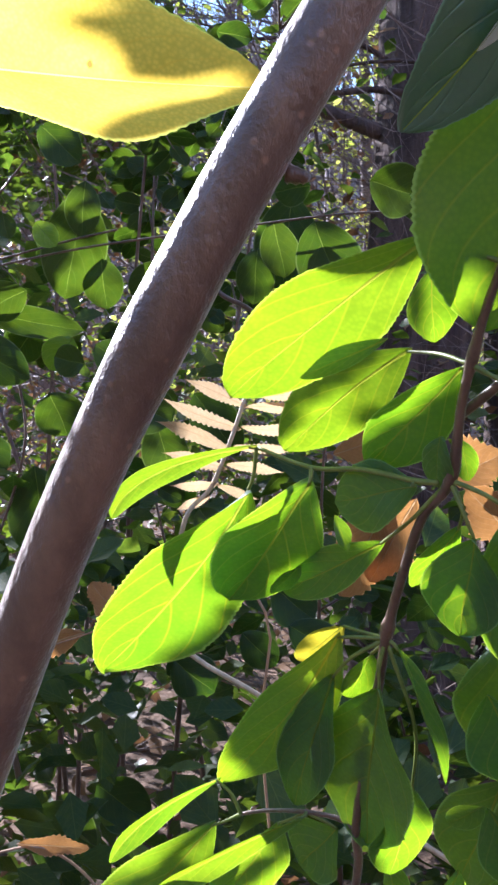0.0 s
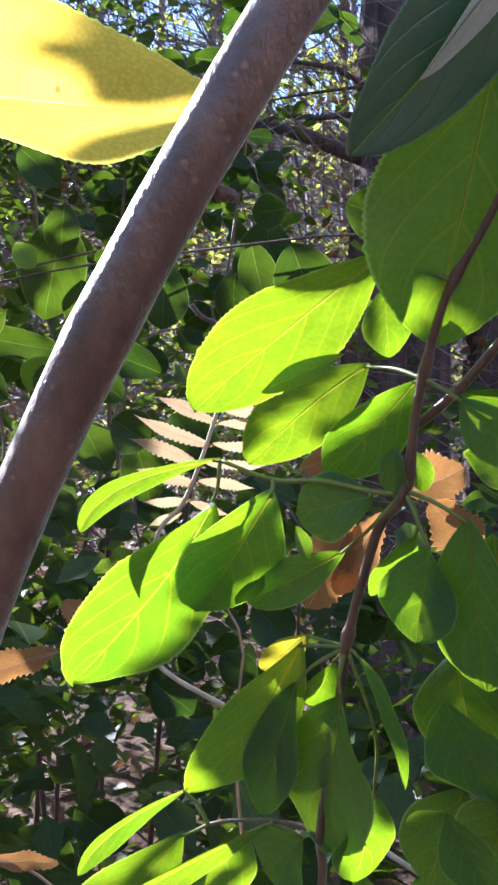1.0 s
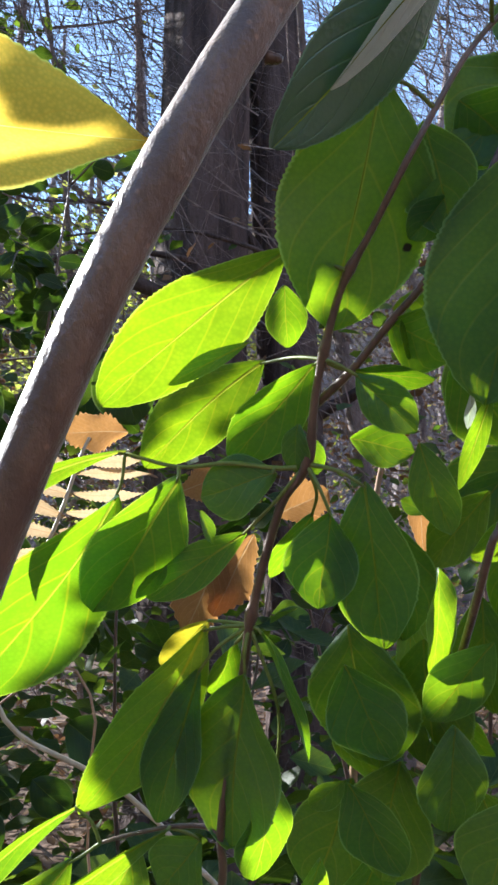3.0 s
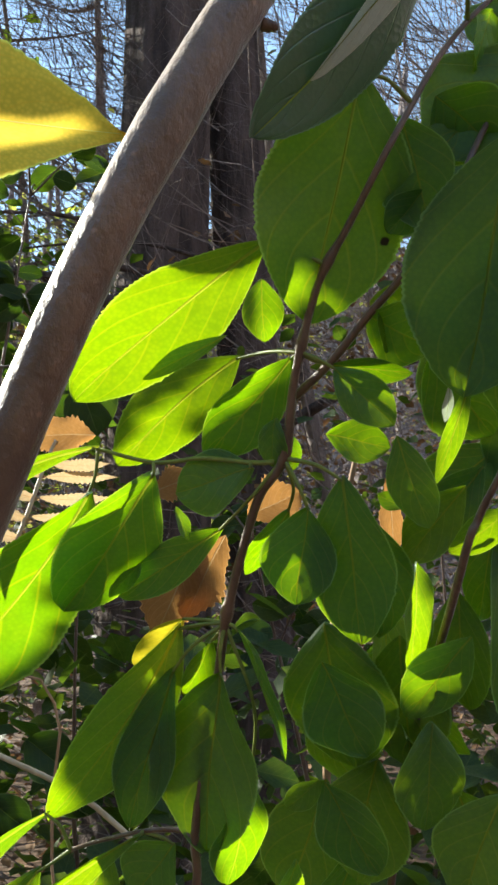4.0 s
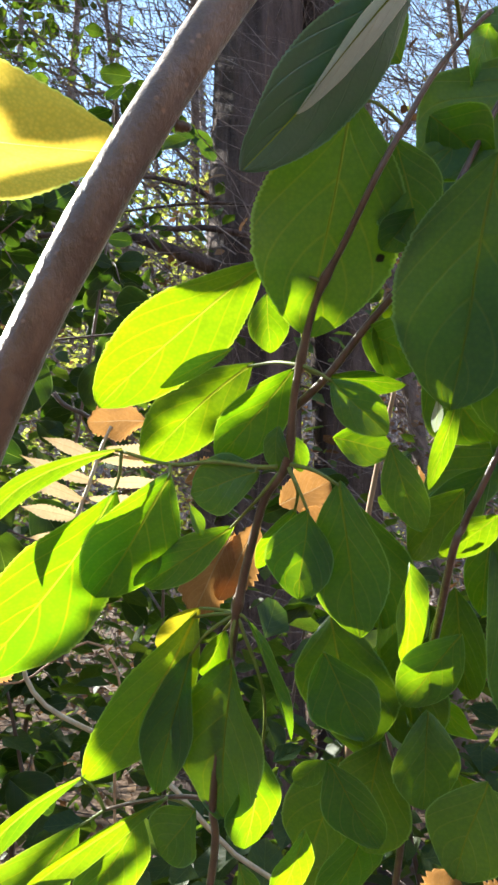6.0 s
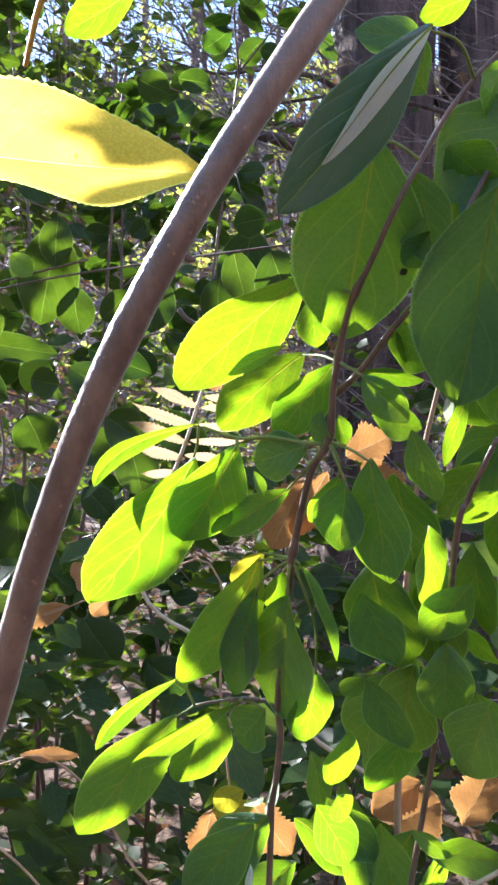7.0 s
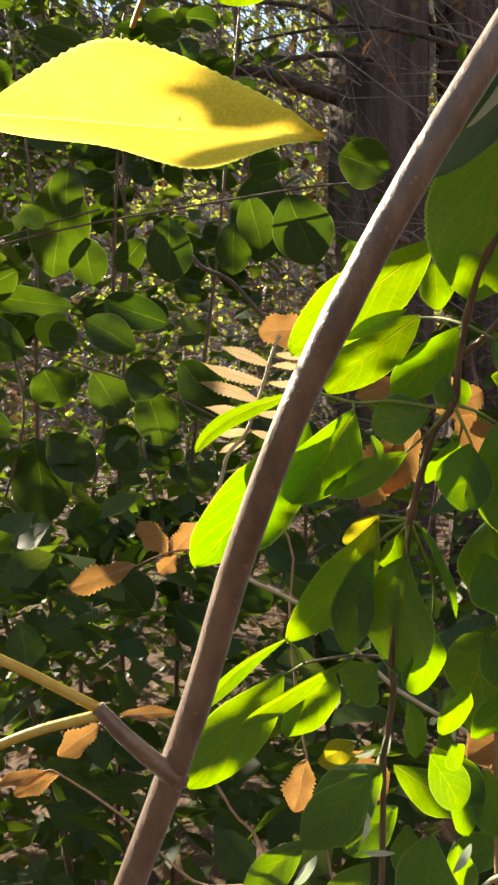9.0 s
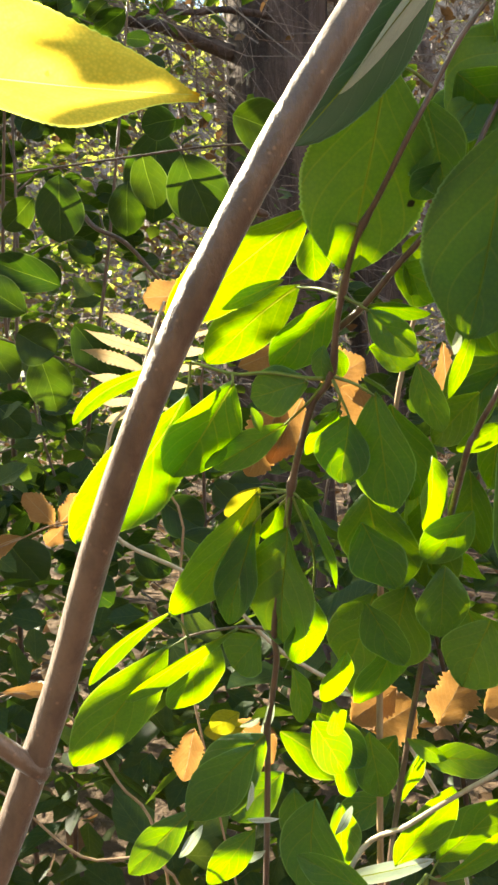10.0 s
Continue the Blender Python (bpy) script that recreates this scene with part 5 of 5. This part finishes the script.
tube("stem", RACHIS[::-1] + [(RACHIS[0][0] - 0.004, RACHIS[0][1] + 0.01, RACHIS[0][2] - 0.05), (RACHIS[0][0] + 0.07, RACHIS[0][1] + 0.02, 1.1), (RACHIS[0][0] + 0.19, RACHIS[0][1] + 0.04, 0.9), (RACHIS[0][0] + 0.24, RACHIS[0][1] + 0.04, 0.0)], lambda t: 0.0007 + 0.0006 * t, PALE_BARK, frond, 8, 8)
leaf(frond, (-0.0691, 0.1400, 1.2565), (-0.0972, 0.1400, 1.2677), 0.0061, kind='leaflet', turn=40, roll=-12, sweep=0.03)
leaf(frond, (-0.0714, 0.1400, 1.2477), (-0.1068, 0.1400, 1.2596), 0.0071, kind='leaflet', turn=40, roll=10, sweep=-0.02)
leaf(frond, (-0.0741, 0.1400, 1.2387), (-0.1092, 0.1400, 1.2496), 0.0074, kind='leaflet', turn=40, roll=-6, sweep=0.04)
leaf(frond, (-0.0771, 0.1400, 1.2315), (-0.1058, 0.1400, 1.2369), 0.0069, kind='leaflet', turn=40, roll=14, sweep=0.02)
leaf(frond, (-0.0804, 0.1400, 1.2259), (-0.1018, 0.1400, 1.2231), 0.0062, kind='leaflet', turn=40, roll=0, sweep=-0.03)
leaf(frond, (-0.0841, 0.1400, 1.2203), (-0.0989, 0.1400, 1.2133), 0.0048, kind='leaflet', turn=40, roll=8, sweep=0.00)
leaf(frond, (-0.0680, 0.1400, 1.2626), (-0.0427, 0.1400, 1.2617), 0.0061, kind='leaflet', turn=40, roll=-12, sweep=0.03)
leaf(frond, (-0.0696, 0.1400, 1.2571), (-0.0395, 0.1400, 1.2555), 0.0066, kind='leaflet', turn=40, roll=10, sweep=-0.02)
leaf(frond, (-0.0720, 0.1400, 1.2487), (-0.0418, 0.1400, 1.2477), 0.0066, kind='leaflet', turn=40, roll=-6, sweep=0.04)
leaf(frond, (-0.0746, 0.1400, 1.2410), (-0.0457, 0.1400, 1.2400), 0.0062, kind='leaflet', turn=40, roll=14, sweep=0.02)
leaf(frond, (-0.0778, 0.1400, 1.2334), (-0.0537, 0.1400, 1.2299), 0.0057, kind='leaflet', turn=40, roll=0, sweep=-0.03)
leaf(frond, (-0.0816, 0.1400, 1.2251), (-0.0641, 0.1400, 1.2189), 0.0048, kind='leaflet', turn=40, roll=8, sweep=0.00)
leaf(frond, (-0.0492, 0.1400, 1.2744), (-0.0766, 0.1400, 1.2747), 0.0174, kind='dead', roll=10)


def dry_twig(points, foot, label):
    t = thing("dry_twig", foot, label, "twig", "dry twigs")
    tube("stem", points[::-1] + [Vector(points[0]) + Vector((0.02, 0.0, -0.2)), foot], lambda s: 0.0004 + 0.0004 * s, DRY_STALK, t, 7, 6)
    return t


dead_twig = dry_twig(DEADTWIG, (0.16, 0.2, 0.0), "thin dry twig with orange-brown toothed leaves")
dead_twig_low = dry_twig(DEADTWIG2, (0.14, 0.05, 0.0), "thin dry twig with two pale curled leaves")
dead_twig_long = dry_twig(DEADTWIG3, (0.12, 0.07, 0.0), "thin bare twig ending in brown leaves")
leaf(dead_twig, (-0.1449, 0.2000, 1.1499), (-0.1626, 0.2000, 1.1695), 0.0148, kind='dead')
leaf(dead_twig, (-0.1432, 0.2000, 1.1509), (-0.1244, 0.2000, 1.1677), 0.0158, kind='dead')
leaf(dead_twig, (-0.1398, 0.2000, 1.1499), (-0.1509, 0.2000, 1.1383), 0.0115, kind='dead')
leaf(dead_twig, (-0.1655, 0.2000, 1.1437), (-0.2099, 0.2000, 1.1275), 0.0160, kind='dead')
leaf(dead_twig_low, (-0.1300, 0.0660, 1.1051), (-0.1037, 0.0660, 1.1072), 0.0063, kind='dead')
leaf(dead_twig_low, (-0.1389, 0.0660, 1.1007), (-0.1599, 0.0660, 1.0841), 0.0113, kind='dead')
leaf(dead_twig_long, (-0.1554, 0.0580, 1.0808), (-0.1786, 0.0580, 1.0692), 0.0087, kind='dead')
leaf(dead_twig_long, (-0.1604, 0.0580, 1.0812), (-0.1862, 0.0580, 1.0738), 0.0073, kind='dead')

# dead leaves caught behind the shrub
dead_spray = thing("dry_shrub", (0.03, 0.07, 0.0), "dry shrub stem with large tan dead leaves", "shrub")
tube("stem", [(0.05, 0.055, 1.28), (0.035, 0.06, 1.2), (0.03, 0.066, 1.05), (0.03, 0.07, 0.5), (0.03, 0.07, 0.0)], lambda t: 0.0008 + 0.0014 * t, DRY_STALK, dead_spray, 8, 6)
leaf(dead_spray, (0.0091, 0.0744, 1.2340), (0.0271, 0.0744, 1.2426), 0.0180, kind='dead')
leaf(dead_spray, (-0.0072, 0.0744, 1.2251), (-0.0219, 0.0744, 1.1951), 0.0218, kind='dead')
leaf(dead_spray, (-0.0236, 0.0652, 1.2413), (-0.0065, 0.0652, 1.2470), 0.0114, kind='dead')
leaf(dead_spray, (0.0337, 0.0652, 1.2142), (0.0166, 0.0652, 1.2319), 0.0153, kind='dead')
leaf(dead_spray, (0.0555, 0.0744, 1.0881), (0.0666, 0.0744, 1.1113), 0.0200, kind='dead')
leaf(dead_spray, (0.0262, 0.0836, 1.0816), (0.0469, 0.0836, 1.0926), 0.0255, kind='dead')
leaf(dead_spray, (0.0392, 0.0836, 1.1009), (0.0190, 0.0836, 1.0853), 0.0177, kind='dead')
leaf(dead_spray, (-0.0515, 0.0928, 1.0772), (-0.0580, 0.0928, 1.0513), 0.0151, kind='dead')
leaf(dead_spray, (-0.0342, 0.0928, 1.0821), (-0.0154, 0.0928, 1.0609), 0.0178, kind='dead')
leaf(dead_spray, (0.0956, 0.0744, 1.1041), (0.0747, 0.0744, 1.0938), 0.0204, kind='dead')
leaf(dead_spray, (0.0596, 0.0836, 1.2489), (0.0613, 0.0836, 1.2187), 0.0084, kind='dead')
leaf(dead_spray, (0.0016, 0.0744, 1.2279), (-0.0128, 0.0744, 1.2005), 0.0160, kind='dead')

# boughs of the large tree
for line, r0 in ((LIMB1, 0.032), (LIMB2, 0.014), (LIMB3, 0.011), (LIMB4, 0.010)):
    limb(large_tree, line, r0)
limb(second_tree, [(0.299, 3.375, 1.864), (0.529, 3.24, 1.97), (0.816, 3.172, 2.113), (1.18, 3.105, 2.17)], 0.03)
limb(second_tree, [(0.311, 3.375, 2.329), (0.156, 3.308, 2.533), (-0.06, 3.24, 2.832), (-0.28, 3.24, 3.212)], 0.03)

# ---- the bush behind ----
bush = thing("bush", (-0.45, 0.86, 0.0), "round-leaved dark green bush in the shade", "bush")
tube("branch", DARKSTALK, lambda t: 0.004 - 0.001 * t, BARK_STEM, bush, 8, 6, rough=0.15)
for line in (BUSHTWIG1, BUSHTWIG2, BUSHTWIG3, BUSHTWIG4, BUSHTWIG5):
    tube("branch", line, 0.0016, BARK_STEM, bush, 7, 6, rough=0.1)
tube("main_stem", [BUSHTWIG3[0], (-0.62, 0.86, 1.0), (-0.5, 0.86, 0.5), (-0.45, 0.86, 0.0)], lambda t: 0.003 + 0.003 * t, BARK_STEM, bush, 9, 6, rough=0.1)
tube("branch", [BUSHTWIG1[0], (-0.6, 0.86, 1.25), (-0.62, 0.86, 1.0)], 0.002, BARK_STEM, bush, 7, 6)
tube("branch", [BUSHTWIG2[0], (-0.55, 0.86, 1.2), (-0.62, 0.86, 1.0)], 0.002, BARK_STEM, bush, 7, 6)
leaf(bush, (-0.6412, 0.8424, 1.8661), (-0.6897, 0.8424, 1.8806), 0.0381, kind='bush', mat=LEAF_SPRIG_LIT)
leaf(bush, (-0.6085, 0.8424, 1.8468), (-0.6556, 0.8424, 1.8716), 0.0334, kind='bush', mat=LEAF_SPRIG_LIT)
leaf(bush, (-0.5963, 0.8424, 1.8073), (-0.5605, 0.8424, 1.7718), 0.0413, kind='bush', mat=LEAF_SPRIG_LIT)
leaf(bush, (-0.6120, 0.8424, 1.7815), (-0.5761, 0.8424, 1.7420), 0.0398, kind='bush', mat=LEAF_SPRIG_LIT)
leaf(bush, (-0.6267, 0.8424, 1.7760), (-0.6143, 0.8424, 1.7365), 0.0285, kind='bush', mat=LEAF_SPRIG_LIT)
leaf(bush, (-0.6478, 0.8424, 1.7424), (-0.6743, 0.8424, 1.7092), 0.0338, kind='bush', mat=LEAF_SPRIG_LIT)
leaf(bush, (-0.6931, 0.8424, 1.7293), (-0.6954, 0.8424, 1.6873), 0.0342, kind='bush', mat=LEAF_SPRIG_LIT)
leaf(bush, (-0.6946, 0.8424, 1.6107), (-0.7166, 0.8424, 1.5795), 0.0378, kind='bush', mat=LEAF_SPRIG_LIT)
leaf(bush, (-0.5485, 0.8424, 1.8262), (-0.5842, 0.8424, 1.8581), 0.0328, kind='bush', mat=LEAF_SPRIG_LIT)
leaf(bush, (-0.6404, 0.8424, 1.6994), (-0.6012, 0.8424, 1.7136), 0.0251, kind='bush', mat=LEAF_SPRIG_LIT)
leaf(bush, (-0.5279, 0.8424, 1.5062), (-0.4977, 0.8424, 1.4745), 0.0326, kind='bush', mat=LEAF_SPRIG_LIT)
leaf(bush, (-0.4722, 0.8424, 1.3552), (-0.5055, 0.8424, 1.3129), 0.0486, kind='bush', mat=LEAF_SPRIG_LIT)
leaf(bush, (-0.4605, 0.8489, 1.5587), (-0.4656, 0.8489, 1.4869), 0.0479, kind='bush')
leaf(bush, (-0.3071, 0.8035, 1.4679), (-0.3103, 0.8035, 1.3855), 0.0618, kind='bush')
leaf(bush, (-0.2439, 0.9094, 1.4778), (-0.2488, 0.9094, 1.4042), 0.0518, kind='bush')
leaf(bush, (-0.2144, 0.8640, 1.5024), (-0.1975, 0.8640, 1.4310), 0.0495, kind='bush')
leaf(bush, (-0.1551, 0.8186, 1.4887), (-0.1215, 0.8186, 1.3998), 0.0786, kind='bush')
leaf(bush, (-0.4701, 0.9245, 1.4727), (-0.4602, 0.9245, 1.4030), 0.0576, kind='bush')
leaf(bush, (-0.3660, 0.8791, 1.4550), (-0.4088, 0.8791, 1.4149), 0.0408, kind='bush')
leaf(bush, (-0.1632, 0.8338, 1.5352), (-0.2077, 0.8338, 1.5279), 0.0436, kind='bush')
leaf(bush, (-0.0872, 0.7884, 1.5248), (-0.0267, 0.7884, 1.5032), 0.0614, kind='bush')
leaf(bush, (-0.3385, 0.8942, 1.3383), (-0.4369, 0.8942, 1.3786), 0.0510, kind='bush')
leaf(bush, (-0.3746, 0.8489, 1.3026), (-0.4458, 0.8489, 1.3479), 0.0541, kind='bush')
leaf(bush, (-0.4370, 0.8035, 1.3183), (-0.4804, 0.8035, 1.3275), 0.0420, kind='bush')
leaf(bush, (-0.5384, 0.9094, 1.2864), (-0.5103, 0.9094, 1.2277), 0.0704, kind='bush')
leaf(bush, (-0.4425, 0.8640, 1.2744), (-0.3999, 0.8640, 1.2102), 0.0590, kind='bush')
leaf(bush, (-0.3774, 0.8186, 1.2754), (-0.3278, 0.8186, 1.2477), 0.0599, kind='bush')
leaf(bush, (-0.3848, 0.9245, 1.2485), (-0.3624, 0.9245, 1.1658), 0.0657, kind='bush')
leaf(bush, (-0.5418, 0.8791, 1.3744), (-0.5791, 0.8791, 1.3278), 0.0566, kind='bush')
leaf(bush, (-0.5350, 0.8338, 1.4163), (-0.5954, 0.8338, 1.3886), 0.0546, kind='bush')
leaf(bush, (-0.4744, 0.7884, 1.7093), (-0.4066, 0.7884, 1.6810), 0.0434, kind='bush')
leaf(bush, (-0.3626, 0.8942, 1.7606), (-0.3153, 0.8942, 1.7329), 0.0465, kind='bush')
leaf(bush, (-0.2871, 0.8489, 1.7342), (-0.2419, 0.8489, 1.7221), 0.0340, kind='bush')
leaf(bush, (-0.5019, 0.8035, 1.6167), (-0.4489, 0.8035, 1.5685), 0.0519, kind='bush')
leaf(bush, (-0.5649, 0.9094, 1.7176), (-0.6189, 0.9094, 1.6989), 0.0491, kind='bush')
leaf(bush, (-0.5098, 0.8640, 1.1889), (-0.4535, 0.8640, 1.1240), 0.0679, kind='bush')
leaf(bush, (-0.4091, 0.8186, 1.1819), (-0.3711, 0.8186, 1.1433), 0.0454, kind='bush')
leaf(bush, (-0.4967, 0.9245, 1.0839), (-0.4731, 0.9245, 1.0160), 0.0673, kind='bush')
leaf(bush, (-0.3091, 0.8791, 1.1366), (-0.2861, 0.8791, 1.1047), 0.0394, kind='bush')
leaf(bush, (-0.5560, 0.8338, 1.0087), (-0.5248, 0.8338, 0.9528), 0.0555, kind='bush')
leaf(bush, (-0.3976, 0.7884, 1.0119), (-0.3534, 0.7884, 0.9522), 0.0669, kind='bush')
leaf(bush, (-0.3456, 0.8942, 0.9323), (-0.2888, 0.8942, 0.8926), 0.0646, kind='bush')
leaf(bush, (-0.2027, 0.8489, 1.0469), (-0.1504, 0.8489, 1.0089), 0.0605, kind='bush')
leaf(bush, (-0.1739, 0.8035, 1.0107), (-0.1091, 0.8035, 0.9823), 0.0506, kind='bush')
leaf(bush, (-0.2565, 0.9094, 0.9710), (-0.2087, 0.9094, 0.9310), 0.0482, kind='bush')
leaf(bush, (-0.1354, 0.8640, 1.0672), (-0.1059, 0.8640, 1.0367), 0.0378, kind='bush')
leaf(bush, (-0.5529, 0.8186, 1.0907), (-0.5978, 0.8186, 1.0433), 0.0549, kind='bush')
leaf(bush, (-0.3324, 0.9245, 1.2875), (-0.2686, 0.9245, 1.2047), 0.0688, kind='bush')
leaf(bush, (-0.4891, 0.9007, 1.5578), (-0.5110, 0.9007, 1.4137), 0.0914, kind='bush')
leaf(bush, (-0.6257, 0.8554, 1.3938), (-0.4662, 0.8554, 1.3660), 0.0417, kind='bush')
leaf(bush, (-0.6268, 0.8100, 1.3549), (-0.5187, 0.8100, 1.3018), 0.0632, kind='bush')
leaf(bush, (-0.6704, 0.9158, 1.2704), (-0.7359, 0.9158, 1.2320), 0.0509, kind='bush')
leaf(bush, (-0.6362, 0.8705, 1.2224), (-0.5851, 0.8705, 1.1723), 0.0641, kind='bush')
leaf(bush, (-0.5656, 0.8251, 1.5149), (-0.5562, 0.8251, 1.4817), 0.0293, kind='bush')
leaf(bush, (-0.2032, 0.9310, 1.5488), (-0.2162, 0.9310, 1.4229), 0.0911, kind='bush')
leaf(bush, (-0.5467, 0.8856, 1.1851), (-0.5315, 0.8856, 1.0563), 0.0877, kind='bush')
leaf(bush, (-0.5188, 0.8402, 0.7324), (-0.4355, 0.8402, 0.6764), 0.0871, kind='bush')
leaf(bush, (-0.7639, 0.9461, 0.6222), (-0.6787, 0.9461, 0.4958), 0.1122, kind='bush')
leaf(bush, (-0.6567, 0.9007, 0.7513), (-0.7293, 0.9007, 0.6589), 0.0797, kind='bush')
leaf(bush, (-0.4351, 0.8554, 0.7685), (-0.3626, 0.8554, 0.7282), 0.0698, kind='bush')


def filler_bush(x0, x1, z0, z1, y0, y1, count, seed, label):
    rnd = random.Random(seed)
    t = thing("bush", ((x0 + x1) / 2, (y0 + y1) / 2, 0.0), label, "bush")
    cx, cy = t.location.x, t.location.y
    branches = max(4, count // 9)
    mains = []
    for k in range(3):
        top = Vector((x0 + (x1 - x0) * (k + 0.5) / 3 + rnd.uniform(-0.08, 0.08), rnd.uniform(y0, y1), z1 - rnd.uniform(0.0, 0.2)))
        bow = Vector((rnd.uniform(-0.1, 0.1), 0, 0))
        line = catmull([(cx + (top.x - cx) * 0.2, cy, -0.02), Vector((cx, cy, 0)).lerp(top, 0.45) + bow, Vector((cx, cy, 0)).lerp(top, 0.75), top], 8)
        mains.append(line)
        tube("main_stem", line[::4] + [line[-1] + Vector((0.01, 0, 0.02))], lambda s: 0.006 - 0.0048 * s, BARK_STEM, t, 7, 4, rough=0.1)
    for k in range(branches):
        end = Vector((rnd.uniform(x0, x1), rnd.uniform(y0, y1), rnd.uniform(z0, z1)))
        start = min((q for line in mains for q in line if q.z < end.z + 0.05), key=lambda q: (q - end).length)
        mid = start.lerp(end, 0.5) + Vector((rnd.uniform(-0.03, 0.03), rnd.uniform(-0.03, 0.03), 0.05))
        pts = catmull([start, mid, end], 5)
        tube("branch", [start, mid, end], lambda s: 0.0022 - 0.0014 * s, BARK_STEM, t, 6, 5)
        for j in range(9):
            p = pts[min(len(pts) - 1, 2 + j)]
            d = Vector((rnd.choice((-1, 1)) * rnd.uniform(0.4, 1.0), rnd.uniform(-0.5, 0.4), rnd.uniform(-1.0, 0.25))).normalized()
            L = rnd.uniform(0.038, 0.066)
            if in_sun_gap(p):
                continue
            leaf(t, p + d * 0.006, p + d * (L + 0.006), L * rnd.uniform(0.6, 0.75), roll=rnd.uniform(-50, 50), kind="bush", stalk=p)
    return t


filler_bush(-1.1, -0.25, 0.75, 1.85, 1.0, 1.6, 130, 71, "dark green leafy bush in the shade")
filler_bush(-0.95, -0.15, 1.35, 2.1, 1.05, 1.5, 230, 74, "dark leafy bush branches reaching up overhead")
filler_bush(-0.5, 0.15, 0.7, 1.35, 0.85, 1.3, 80, 72, "dark green leafy bush behind the shrub")
filler_bush(0.0, 0.7, 0.7, 1.4, 0.85, 1.3, 90, 73, "dark green leafy bush under the large trees")
